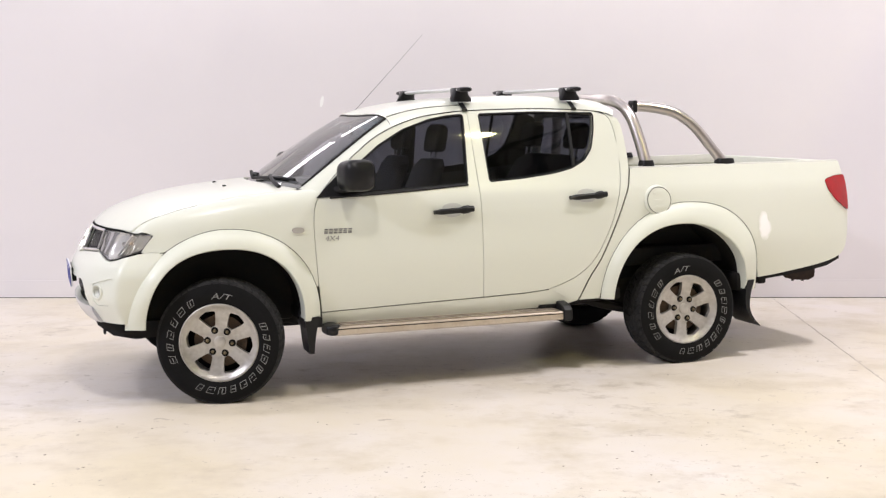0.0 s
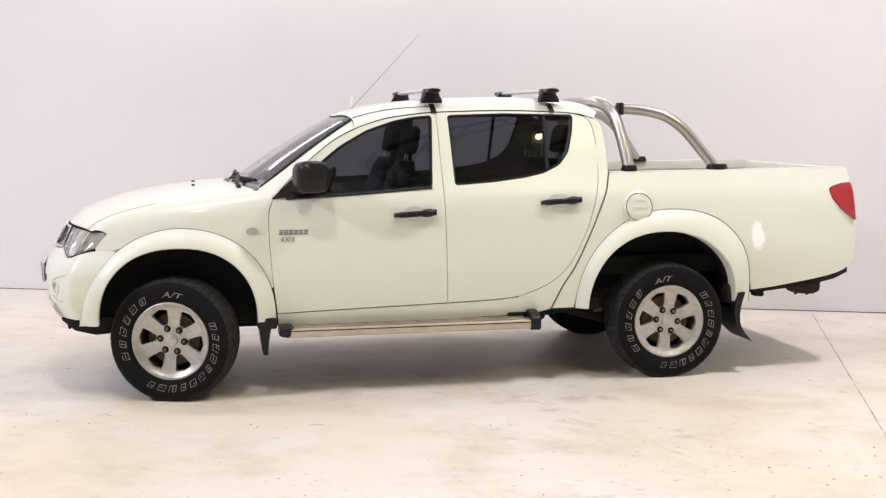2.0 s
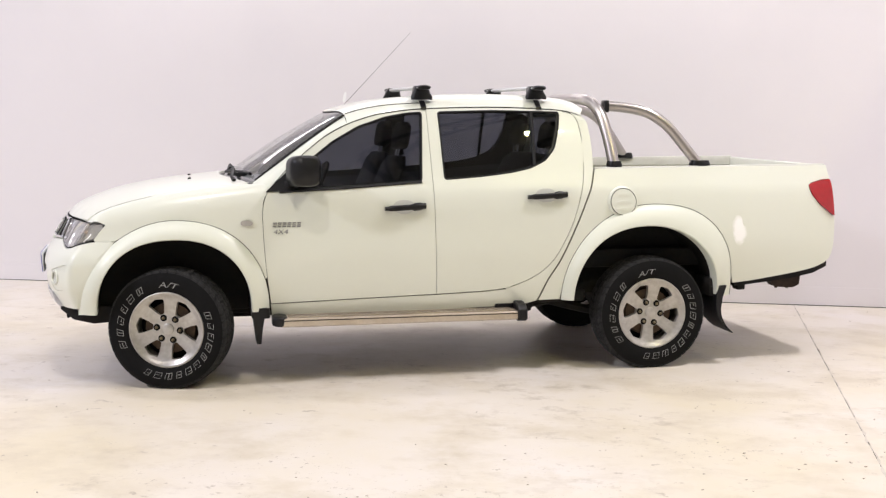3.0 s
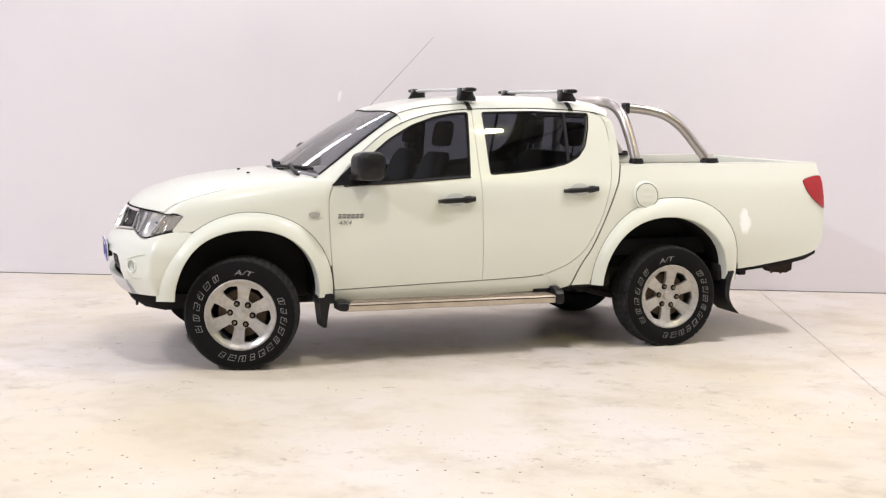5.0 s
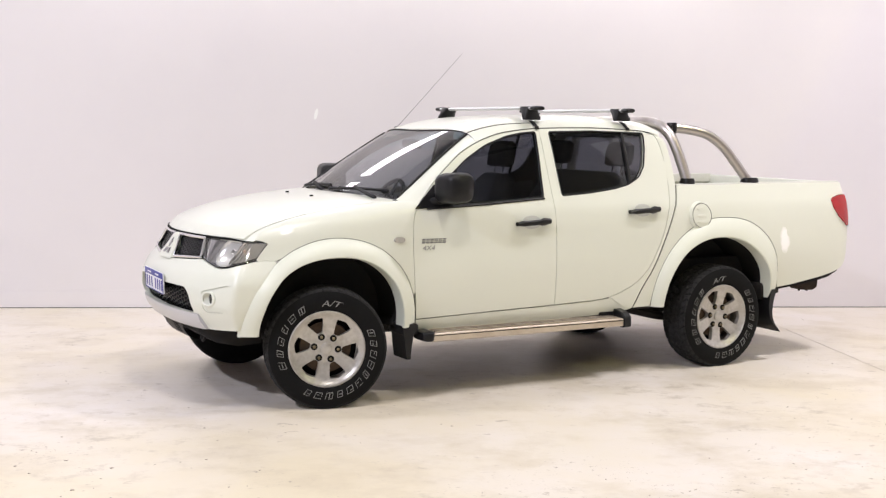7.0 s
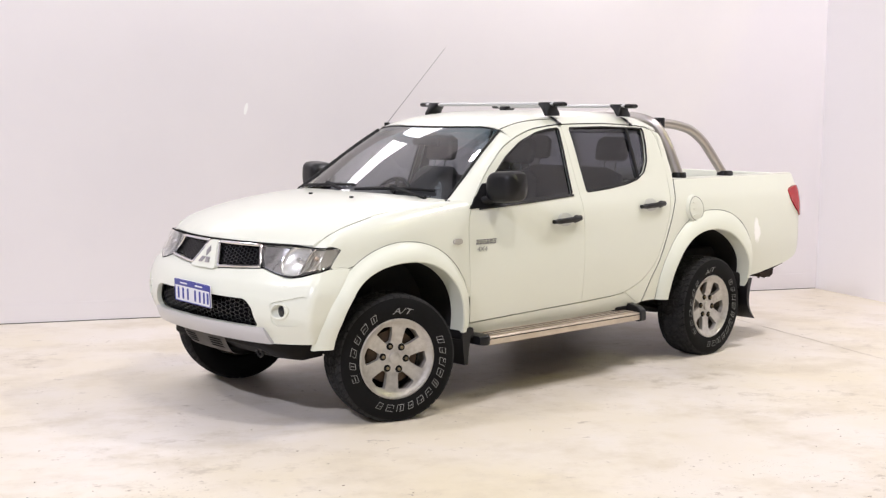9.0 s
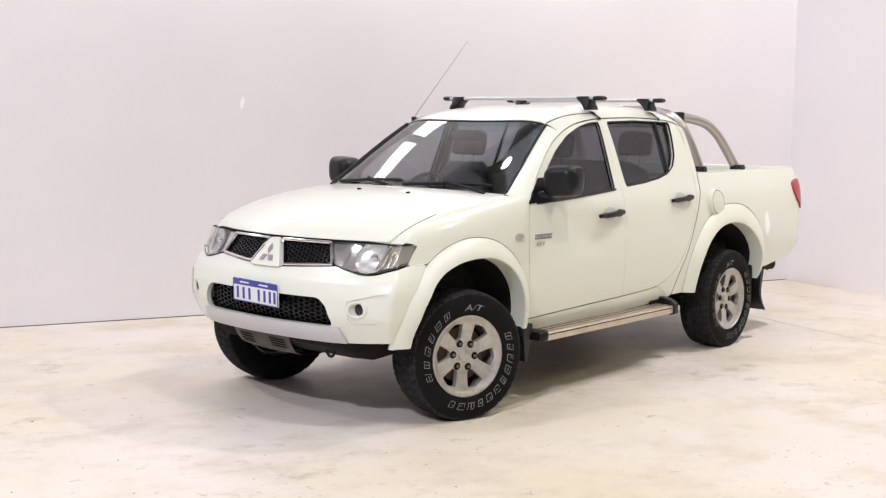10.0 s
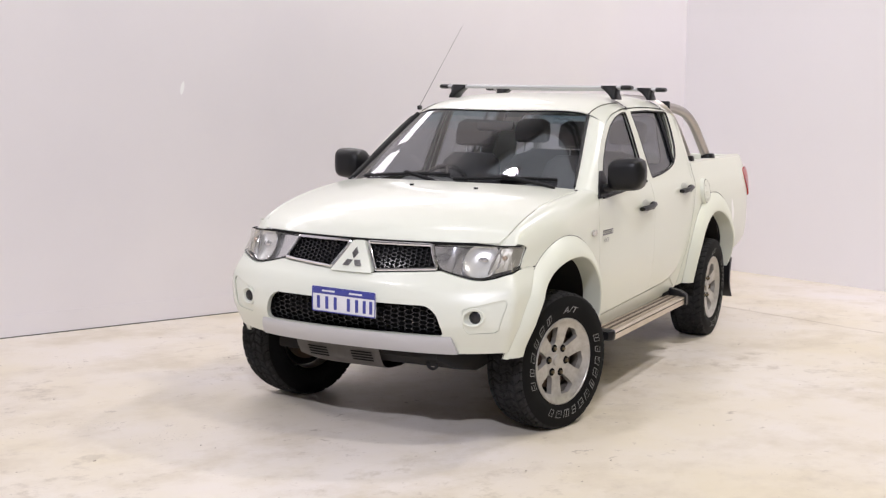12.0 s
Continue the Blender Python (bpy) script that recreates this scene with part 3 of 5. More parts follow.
def handle(side, x0, z0, door):
    """A pull handle on two feet over an oval darkened like a shaded recess."""
    cx, cz = x0 + 0.125, z0 + 0.007
    y = half(cx, cz)
    bm = bmesh.new()
    rings = []
    for k in range(15):
        t = k / 14
        u = -0.125 + 0.25 * t
        fat = 1.0 if 0.12 < t < 0.9 else 0.75
        w = (0.017 if t < 0.68 else 0.024) * fat
        d = 0.036 + 0.008 * math.sin(math.pi * t)
        th = 0.011 if 0.16 < t < 0.72 else 0.02
        rings.append([(cx + u, side * (y + d - th * (1 - math.cos(a)) + 0.0), cz + 0.055 * u + w * math.sin(a)) for a in (2 * math.pi * j / 12 for j in range(12))])
    loft(rings, bm)
    part("door_handle", bm, BLACK, door, "black plastic pull handle")
    ov = superoval(cx - 0.005, cz + 0.002, 0.068, 0.042, 2.2, 22)
    part("handle_recess_shade", sheet(ov, lambda x, z: (x, side * (half(x, z) + 0.003), z), 0.02, depth=(0, -side * 0.004, 0)), RECESS_SHADE, door, "darker oval painted as a shaded recess behind the handle")




def touch_up_material():
    """White paint dabbed on, thinning out towards its edge into the paint round it."""
    m = material("touch_up_white", (0.97, 0.97, 0.95), 0.30, coat=0.5)
    nt = m.node_tree
    tc, nz = nt.nodes["Texture Coordinate"], nt.nodes.new("ShaderNodeTexNoise")
    mp, gr, ad, rg, mx = (nt.nodes.new("ShaderNode" + k) for k in ("Mapping", "TexGradient", "Math", "MapRange", "Mix"))
    mp.inputs["Scale"].default_value = (1 / 0.062, 0.0, 1 / 0.125)
    mp.inputs["Location"].default_value = (-3.583 / 0.062, 0.0, -0.868 / 0.125)
    gr.gradient_type = "SPHERICAL"
    nz.inputs["Scale"].default_value = 22.0
    ad.operation = "MULTIPLY_ADD"
    ad.inputs[1].default_value = 0.5
    rg.inputs[1].default_value, rg.inputs[2].default_value = 0.36, 0.70
    mx.data_type = "RGBA"
    mx.inputs[6].default_value = (0.730, 0.752, 0.660, 1)
    mx.inputs[7].default_value = (0.97, 0.97, 0.95, 1)
    nt.links.new(tc.outputs["Object"], mp.inputs[0])
    nt.links.new(tc.outputs["Object"], nz.inputs["Vector"])
    nt.links.new(mp.outputs[0], gr.inputs[0])
    nt.links.new(nz.outputs["Fac"], ad.inputs[0])
    nt.links.new(gr.outputs["Fac"], ad.inputs[2])
    nt.links.new(ad.outputs[0], rg.inputs[0])
    nt.links.new(rg.outputs[0], mx.inputs[0])
    nt.links.new(mx.outputs[2], nt.nodes["Principled BSDF"].inputs["Base Color"])
    return m


TOUCH = touch_up_material()
# body paint darkened to stand in for shade behind the handles
RECESS_SHADE = material("recess_shade_paint", (0.58, 0.59, 0.54), 0.4, coat=0.4, grain=0.1, scale=60)

for side in (-1, 1):
    turn_in = (0, -side * 0.022, 0)
    # doors
    fd = part("front_door", sheet(grown(FDOOR, -0.0015), on_side(side), 0.04, [FWIN], turn_in), PAINT, truck, "white front door with dark tinted window")
    rd = part("rear_door", sheet(grown(RDOOR, -0.0015), on_side(side), 0.04, [RWIN], turn_in), PAINT, truck, "white rear door with dark tinted window")
    window_set(side, fd, FWIN, "front")
    window_set(side, rd, RWIN, "rear", [(2.252, 1.618), (2.248, 1.45), (2.243, 1.29)])
    handle(side, 1.288, 1.040, fd)
    handle(side, 2.182, 1.098, rd)
    # black belt strip and the corner that carries the mirror
    belt = [(0.66, 1.152), (1.05, 1.171), (1.524, 1.202)]
    part("belt_strip", tube([on_side(side, -0.003)(x, z - 0.006) for x, z in spline(belt, 6)], 0.0075, 6), TRIM, fd, "black rubber belt strip")
    part("mirror_patch", sheet(rounded([(0.578, 1.146), (0.600, 1.166), (0.735, 1.290), (0.800, 1.290), (0.830, 1.160)], 0.008), lambda x, z: (x, side * (half(x, z) + 0.006), z), 0.03, depth=(0, -side * 0.014, 0)), BLACK, fd)
    # front fender, up and over to the bonnet's seam
    zs = lambda x: hood_z(x, yseam(x)) - 0.15

    def fender(x, q, side=side):
        ys = yseam(x) + 0.003
        z0 = zs(x)
        if q <= 0:
            return (x, side * half(x, z0 + q), z0 + q)
        t = min(1.0, q / 0.2) * math.pi / 2
        w = half(x, z0)
        y = ys + (w - ys) * math.cos(t) ** 0.9
        z = z0 + 0.15 * math.sin(t) - 0.003 * max(0, q / 0.2 - 0.9) * 10
        return (x, side * y, min(z, 0.978 + rise(max(0.0, x - nose(y, 0.985)))))

    q = lambda x, z: z - zs(x)
    qt = lambda x, z: 0.2 * math.asin(max(0.0, min(1.0, (z - zs(x)) / 0.15))) / (math.pi / 2) if z > zs(x) else z - zs(x)
    low = [p for p in F_OUT if p[1] > (0.868 if p[0] < 0 else 0.60)]
    low = [(-0.297, 0.869)] + low
    fpoly = [(x, q(x, z)) for x, z in low]
    fpoly += [(x, q(x, z)) for x, z in [p for p in FRONT_LINE[::-1] if p[1] > 0.62 and p[1] < 1.10]]
    fpoly += [(0.575, q(0.575, 1.11)), (0.60, q(0.6, 1.15)), (0.598, 0.17), (0.55, 0.2), (0.2, 0.2), (-0.15, 0.2), (-0.30, 0.2)]
    for qq in (0.2, 0.18, 0.16, 0.14, 0.12, 0.10, 0.08, 0.06, 0.04, 0.02, 0.0):
        lo, hi = -0.55, -0.15
        for _ in range(30):
            xm = (lo + hi) / 2
            fx, fy, fz = fender(xm, qq)
            lo, hi = (lo, xm) if nose(abs(fy), 0.981) < xm else (xm, hi)
        if fz > 0.972:
            fpoly.append((lo, qq))
    fpoly += [(-0.345, q(-0.345, 0.965)) if zs(-0.345) > 0.965 else (-0.345, qt(-0.345, 0.965)), (-0.348, q(-0.348, 0.952)), (-0.384, q(-0.384, 0.912)), (-0.412, q(-0.412, 0.877)), (-0.405, q(-0.405, 0.868))]
    part("front_fender", sheet(grown(fpoly, -0.0015), fender, 0.02, depth=(0, -side * 0.02, -0.006)), PAINT, truck, "white front fender")
    for nm, inn, out in (("front_flare", F_IN, F_OUT), ("rear_flare", R_IN, R_OUT)):
        fl = part(nm, flare(inn, out, side, 0.068 if side < 0 or nm[0] == "r" else 0.092), FLAREPAINT, truck, "white wheel-arch flare")
        part("flare_seam", tube([(x, side * (min(half(x, max(0.45, z)), front_y(x, max(0.45, z)) + 0.004 if x < -0.2 else 9.0) - 0.0005), z) for x, z in out], 0.0015, 5), GREYGAP, fl, "dark seam round the flare")
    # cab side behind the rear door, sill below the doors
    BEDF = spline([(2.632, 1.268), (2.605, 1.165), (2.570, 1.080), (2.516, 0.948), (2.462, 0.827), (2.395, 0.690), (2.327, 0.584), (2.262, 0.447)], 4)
    cab = REAR_LINE[:-6] + [(2.09, 0.51), (2.16, 0.47), (2.20, 0.45), (2.255, 0.45)] + [(x - 0.005, z) for x, z in BEDF[::-1]][1:] + [(2.630, 1.35), (2.627, 1.45), (2.617, 1.545), (2.600, 1.584), (2.57, 1.597), (2.52, 1.615)]
    part("cab_corner", sheet(grown(cab, -0.003), on_side(side), 0.03, depth=turn_in), PAINT, truck, "white cab rear corner")
    sill = [(0.60, 0.475), (0.9, 0.484), (1.2, 0.493), (1.613, 0.504), (1.9, 0.514), (2.05, 0.527), (2.09, 0.507), (2.16, 0.467), (2.21, 0.44), (2.1, 0.415), (0.61, 0.385)]
    part("sill", sheet(grown(sill, -0.002), lambda x, z: (x, side * (half(x, max(z, 0.4)) - 0.0015 - 0.6 * max(0, 0.44 - z) ** 1.3), z), 0.04, depth=turn_in), PAINT, truck, "white sill panel")
    # grey sheet stands in for the shade in the gap
    part("bed_gap_shade", sheet([(x - 0.05, z) for x, z in BEDF] + [(x + 0.03, z) for x, z in BEDF[::-1]], on_side(side, 0.007), 0.03), LIGHTGAP, truck, "grey sheet standing in for the shade between cab and load bed")
    # dark strip faces forward, painted shade that shows in oblique views only
    part("gap_return_shade", loft([[(x + 0.0005, side * (half(x, z) - d), z) for x, z in BEDF] for d in (0.0015, 0.03)], closed=False), GREYGAP, truck, "dark strip standing in for shade on the bed's front edge")
    part("sill_joint", sheet([(2.03, 0.545), (2.10, 0.540), (2.26, 0.447), (2.17, 0.425)], on_side(side, 0.0048), 0.03), PAINT, truck)
    # inner shell seen in the gaps
    shell = [(0.5, 0.45), (0.545, 0.9), (0.55, 1.08), (0.62, 1.175)] + [(x, z + 0.012) for x, z in top_pts(0.63, 2.49, 24)] + [(2.60, 1.57), (2.615, 1.3), (2.52, 1.0), (2.33, 0.46)]
    part("door_frame", sheet(shell, on_side(side, 0.020), 0.06, [grown(FWIN, -0.012), grown(RWIN, -0.012)]), GREYGAP, truck, "grey inner door frame")
    # A pillar
    bm = bmesh.new()
    rows = []
    for k in range(25):
        s = k / 24
        a = Vector(screen_pt(s, side))
        a = Vector((a.x + 0.002, abs(a.y) + 0.002, a.z - 0.003))
        x = 0.600 + (1.085 - 0.600) * s
        z = door_top(x) + 0.006
        b = Vector((x, half(x, z), z))
        row = []
        for j in range(7):
            t = j / 6
            c = a.lerp(b, t) + Vector((-0.004, 0.010, 0.004)) * math.sin(math.pi * t)
            row.append(bm.verts.new((c.x, side * c.y, c.z)))
        rows.append(row)
    for r0, r1 in zip(rows, rows[1:]):
        for j in range(6):
            bm.faces.new((r0[j], r0[j + 1], r1[j + 1], r1[j]))
    pillar_line = [tuple(r[1].co) for r in rows[:-1]]
    pillar = part("windscreen_pillar", bm, PAINT, truck, "white windscreen pillar")
    if side > 0:
        part("pillar_moulding", tube(pillar_line, 0.014, 8), TRIM, pillar, "black moulding along the windscreen pillar")
    # load bed side
    bed = [(x + 0.002, z) for x, z in BEDF] + [(2.405, 0.449)] + [p for p in R_OUT if p[1] > 0.455 and p[0] < 3.0] + [p for p in R_OUT if p[0] >= 3.0 and p[1] > 0.53]
    bed += [(3.564, 0.522)] + spline([(3.70, 0.536), (4.036, 0.588), (4.19, 0.630), (4.262, 0.690), (4.284, 0.80), (4.285, 0.94)], 5)
    bed += [(4.270, 1.09), (4.246, 1.20), (4.236, 1.278), (3.6, 1.277), (3.0, 1.270)]
    fuel = superoval(2.798, 1.063, 0.083, 0.083, 2.0, 36)
    TAIL = rounded([(4.078, 1.148), (4.10, 1.165), (4.175, 1.185), (4.246, 1.190), (4.274, 0.945), (4.25, 0.955), (4.16, 1.02), (4.10, 1.09)], 0.015)
    bd = part("bed_side", sheet(grown(bed, -0.002), on_side(side), 0.04, [TAIL] + ([fuel] if side < 0 else []), turn_in), PAINT, truck, "white load bed side")
    part("tail_light", sheet(grown(TAIL, -0.002), lambda x, z: (x, side * (half(x, z) + 0.004 + 0.010 * math.sin(min(1, max(0, (x - 4.07) / 0.2)) * math.pi / 2)), z), 0.02, depth=(0, -side * 0.05, 0)), RED, truck, "red tail light")
    if side < 0:
        flap = part("fuel_flap", sheet(grown(fuel, -0.003), lambda x, z: (x, side * (half(x, z) + 0.024), z), 0.02, depth=(0, 0.03, 0)), PAINT, truck, "round white fuel flap with moulded ribs")
        part("flap_seam", tube([(x, side * (half(x, z) + 0.0225), z) for x, z in fuel], 0.0016, 5, closed=True), GREYGAP, flap, "dark seam round the flap")
        for rz in (-0.045, 0.0, 0.045):
            rib = superoval(2.800, 1.063 + rz, 0.042, 0.008, 3, 16)
            part("flap_rib", sheet(rib, lambda x, z: (x, side * (half(x, z) + 0.028), z), 0.015, depth=(0, 0.005, 0)), PAINT, flap)
        collar = [[(x, side * (half(x, z) + d), z) for x, z in grown(fuel, g)] for g, d in ((0.001, 0.018), (0.003, 0.0235), (0.008, 0.0215), (0.014, 0.0))]
        part("flap_collar", loft(collar, caps=False), PAINT, flap, "white raised collar round the flap")
        part("touch_up_patch", sheet(grown(spline([(3.562, 0.955), (3.588, 0.945), (3.596, 0.90), (3.628, 0.87), (3.615, 0.82), (3.582, 0.78), (3.556, 0.82), (3.545, 0.87), (3.545, 0.92)], 4), 0.012), lambda x, z: (x, side * (half(x, z) + 0.0012), z), 0.03), TOUCH, bd, "small bright white touch-up patch")
    # side marker lamp
    part("side_marker", sheet(superoval(0.464, 0.967, 0.035, 0.017, 2.6, 20), lambda x, z: (x, side * (half(x, z) + 0.010), z), 0.012, depth=(0, -side * 0.012, 0)), material("marker_lens", (0.46, 0.44, 0.40), 0.15, coat=1.0, grain=0.4, scale=90, colour2=(0.30, 0.29, 0.27)), truck, "clear side marker lamp")

# roof
bm = bmesh.new()
rows = []
vv = [math.sin((k / 24 - 0.5) * math.pi) for k in range(25)]
for i in range(34):
    row = []
    for v in vv:
        x0 = 1.03 + 0.05 * min(1.0, abs(v) * 1.18) ** 2 + max(0.0, abs(v) - 0.83) * 0.03
        x1 = 2.645 - 0.03 * v * v - 0.045 * abs(v) ** 10
        row.append(bm.verts.new(roof_pt(x0 + (x1 - x0) * i / 33, v)))
    rows.append(row)
for a, b in zip(rows, rows[1:]):
    for k in range(24):
        bm.faces.new((a[k], a[k + 1], b[k + 1], b[k]))
part("roof", bm, PAINT, truck, "white cab roof")

# cab back with its window
back = [(-0.76, 1.05), (0.76, 1.05), (0.775, 1.22), (0.655, 1.57), (0.5, 1.665), (0, 1.675), (-0.5, 1.665), (-0.655, 1.57), (-0.775, 1.22)]
rwin = rounded([(-0.56, 1.26), (0.56, 1.26), (0.50, 1.58), (-0.50, 1.58)], 0.05)
part("cab_back", sheet(back, lambda y, z: (2.615 - 0.03 * (y / 0.7) ** 2 + 0.02 * (1.5 - z), y, z), 0.06, [rwin], (-0.02, 0, 0)), PAINT, truck, "white cab rear wall")
part("rear_window", facing(sheet(grown(rwin, 0.01), lambda y, z: (2.608 - 0.03 * (y / 0.7) ** 2 + 0.02 * (1.5 - z), y, z), 0.08), (1.5, 0, 1.4)), TINT, truck, "tinted rear window")

# windscreen
bm = bmesh.new()
rows = [[bm.verts.new(screen_pt(s / 40, -1 + j / 20)) for j in range(41)] for s in range(41)]
for i, (a, b) in enumerate(zip(rows, rows[1:])):
    for k in range(40):
        bm.faces.new((a[k], a[k + 1], b[k + 1], b[k])).material_index = 1 if i >= 36 else 2 if i >= 32 else 3 if i >= 27 else 0
ws = part("windscreen", facing(bm, (1.5, 0, 0.8)), [CLEAR, BAND, BAND2, BAND3], truck, "clear windscreen with a green shade band")
ws.visible_shadow = False
for side in (-1, 1):
    part("windscreen_seal", tube([screen_pt(0.04 + 0.96 * k / 20, side) for k in range(21)], [(0.010 + 0.006 * min(1, k / 6)) * (1.0 if side > 0 else 0.6) for k in range(21)], 8), TRIM, ws, "black windscreen seal")
part("windscreen_seal", tube([screen_pt(1.0, -1 + k / 10) for k in range(21)], 0.0035, 6), TRIM, ws, "black windscreen seal")

# bonnet
hood = [(nose(y, 0.985) + 0.002, y) for y in [0.675 - 1.35 * k / 36 for k in range(37)]]
hood += [(x, -yseam(x)) for x in [-0.41 + k * 0.05 for k in range(18)]]
hood += [(0.33 + 0.16 * (y / 0.7) ** 2, y) for y in [-0.70 + 1.4 * k / 14 for k in range(15)]]
hood += [(x, yseam(x)) for x in [0.49 - k * 0.05 for k in range(19) if 0.49 - k * 0.05 > -0.42]]
bonnet = part("bonnet", sheet(grown(hood, -0.0015), lambda x, y: (x, y, hood_z(x, y)), 0.04, depth=(0.006, 0, -0.02)), PAINT, truck, "white bonnet")
for s in (-1, 1):
    seam_line = lambda x0, n, dz: [(x, s * (yseam(x) + 0.001), hood_z(x, yseam(x)) - dz) for x in [x0 + 0.04 * k for k in range(n)]]
    # grey tube painted in for shade along the front of the seam
    part("bonnet_seam_shade", tube(seam_line(-0.40, 9, 0.0015), 0.0012, 5), LIGHTGAP, bonnet, "grey line standing in for the shade in the bonnet seam")
    part("bonnet_lip", tube(seam_line(-0.08, 15, 0.0042), 0.0042, 6), PAINT, bonnet)
for y in (0.12, -0.27):
    jet = box(-0.010, 0.010, -0.010, 0.010, -0.004, 0.009, 0.003)
    moved(jet, pose(0.14, y, hood_z(0.14, y)))
    part("washer_jet", jet, TRIM, bonnet)
# cowl under the windscreen
cowl = [(0.315 + 0.16 * (y / 0.7) ** 2, y) for y in [-0.715 + 1.43 * k / 16 for k in range(17)]] + [(0.42 + 0.15 * (y / 0.7) ** 2, y) for y in [0.705 - 1.41 * k / 16 for k in range(17)]]
part("cowl", sheet(cowl, lambda x, y: (x, y, 1.208 - 0.014 * (y / 0.7) ** 2), 0.04, depth=(0, 0, -0.03)), TRIM, truck, "black plastic cowl below the windscreen")
for side in (-1, 1):
    gutter = []
    for k in range(15):
        x = 1.085 + 0.47 * k / 14
        v = 0.845 + 0.075 * (k / 14)
        p = roof_pt(x, side * v)
        gutter.append((p[0], p[1], p[2] + 0.001))
    part("roof_gutter_strip", tube(gutter, [0.0035 - 0.001 * k / 14 for k in range(15)], 6), GREYGAP, truck, "dark roof gutter line")


# ---------------------------------------------------------------- the truck: front end
def corner_y(z):
    lo, hi = 0.5, 0.9
    for _ in range(30):
        y = (lo + hi) / 2
        lo, hi = (y, hi) if half(nose(y, z), z) > y else (lo, y)
    return lo


CORNERS = curve([0.44 + 0.02 * k for k in range(31)], [corner_y(0.44 + 0.02 * k) for k in range(31)])
A0 = 0.73


def wrap(a, z, out=0.0):
    """The front face, going round the corner into the side; a is the way along it from the middle."""
    s = -1.0 if a < 0 else 1.0
    a = abs(a)
    yc = CORNERS(z)
    wide = 0.035 if s > 0 else 0.016 * max(0.0, min(1.0, (0.87 - z) / 0.08))
    if a <= A0:
        y = yc * a / A0
        return (nose(y, z) - out, s * (y + out * (a / A0) ** 4 * 0.6 + wide * (a / A0) ** 2), z)
    x = nose(yc, z) + (a - A0)
    return (x - out * max(0.0, 1 - (a - A0) * 8), s * (half(x, z) + out + wide), z)


def fa(y, z):
    return A0 * y / CORNERS(z)


def sa(x, z):
    yc = CORNERS(z)
    if x >= nose(yc, z):
        return A0 + x - nose(yc, z)
    lo, hi = 0.2, yc
    for _ in range(30):
        y = (lo + hi) / 2
        lo, hi = (y, hi) if nose(y, z) < x else (lo, y)
    return fa(lo, z)


def both(right):
    """A closed outline from its half at +y, listed from the bottom middle to the top middle."""
    return right + [(-a, z) for a, z in right[::-1]]


flare_x = lambda z: 0.041 - 0.554 * max(0.0, 1 - (max(0.0, z - 0.44) / 0.55) ** 1.87) ** (1 / 1.87)
lamp_a = [(0.348, 0.975), (0.50, 0.977), (0.66, 0.976), (sa(-0.358, 0.975), 0.975), (sa(-0.346, 0.968), 0.968), (sa(-0.348, 0.955), 0.955), (sa(-0.402, 0.888), 0.888), (sa(-0.422, 0.872), 0.872), (0.70, 0.850), (0.65, 0.833), (0.60, 0.823), (0.56, 0.825), (0.49, 0.842), (0.422, 0.862)]
side_edge = [(sa(flare_x(z) - 0.004, z), z) for z in (0.475, 0.53, 0.60, 0.66, 0.72, 0.77, 0.81, 0.84)]
top_edge = [(sa(-0.318, 0.8655), 0.8655), (sa(-0.400, 0.8665), 0.8665)] + [(a + 0.002, z - 0.007) for a, z in lamp_a[7:]] + [(0.414, 0.8545), (fa(0.415, 0.852), 0.852), (fa(0.28, 0.843), 0.843), (fa(0.13, 0.834), 0.834), (0.10, 0.829)]
BUMPER = both([(0.06, 0.462), (0.3, 0.462), (0.50, 0.463), (0.58, 0.465)] + side_edge + top_edge)
LOWGR = rounded([(-0.388, 0.700), (0.395, 0.700), (0.438, 0.660), (0.468, 0.553), (-0.470, 0.553), (-0.432, 0.660)], 0.03)
FOGS = [rounded([(s * 0.535, 0.690), (s * 0.690, 0.738), (s * 0.704, 0.720), (s * 0.686, 0.590), (s * 0.672, 0.578), (s * 0.568, 0.570), (s * 0.549, 0.595)], 0.012) for s in (-1, 1)]
bumper = part("front_bumper", sheet(BUMPER, wrap, 0.025, [LOWGR] + FOGS, (0.03, 0, 0)), PAINT, truck, "white front bumper with a wide lower opening")
part("bumper_lip", sheet(rounded(both([(0.05, 0.460), (0.44, 0.460), (0.535, 0.462), (0.502, 0.552), (0.3, 0.550), (0.05, 0.550)]), 0.008), lambda a, z: wrap(a, z, 0.004 + 0.018 * math.sin(max(0.0, min(1.0, (z - 0.440) / 0.112)) * math.pi) ** 0.7), 0.025, depth=(0.02, 0, 0)), SILVER, bumper, "satin silver lower lip")


def honeycomb(poly, lay, w, h, wall, depth):
    """A plastic grille of hexagonal cells."""
    bm = bmesh.new()
    a = np.array(poly)
    lo, hi = a.min(0), a.max(0)
    hexa = [(math.cos(t), math.sin(t)) for t in (math.pi / 3 * k for k in range(6))]
    i, x = 0, lo[0]
    while x < hi[0] + w:
        z = lo[1] + (h / 2 if i % 2 else 0)
        while z < hi[1] + h:
            if inside(np.array([(x, z)]), poly)[0]:
                rings = []
                for f, d in ((1.0, depth), (1.0, 0.0), (1 - wall, 0.0), (1 - wall, depth)):
                    ring = []
                    for c, s in hexa:
                        px, py, pz = lay(x + c * w * 0.667 * f, z + s * h * 0.577 * f)
                        ring.append((px + d, py, pz))
                    rings.append(ring)
                loft(rings, bm, caps=False)
            z += h
        i += 1
        x += w
    return bm


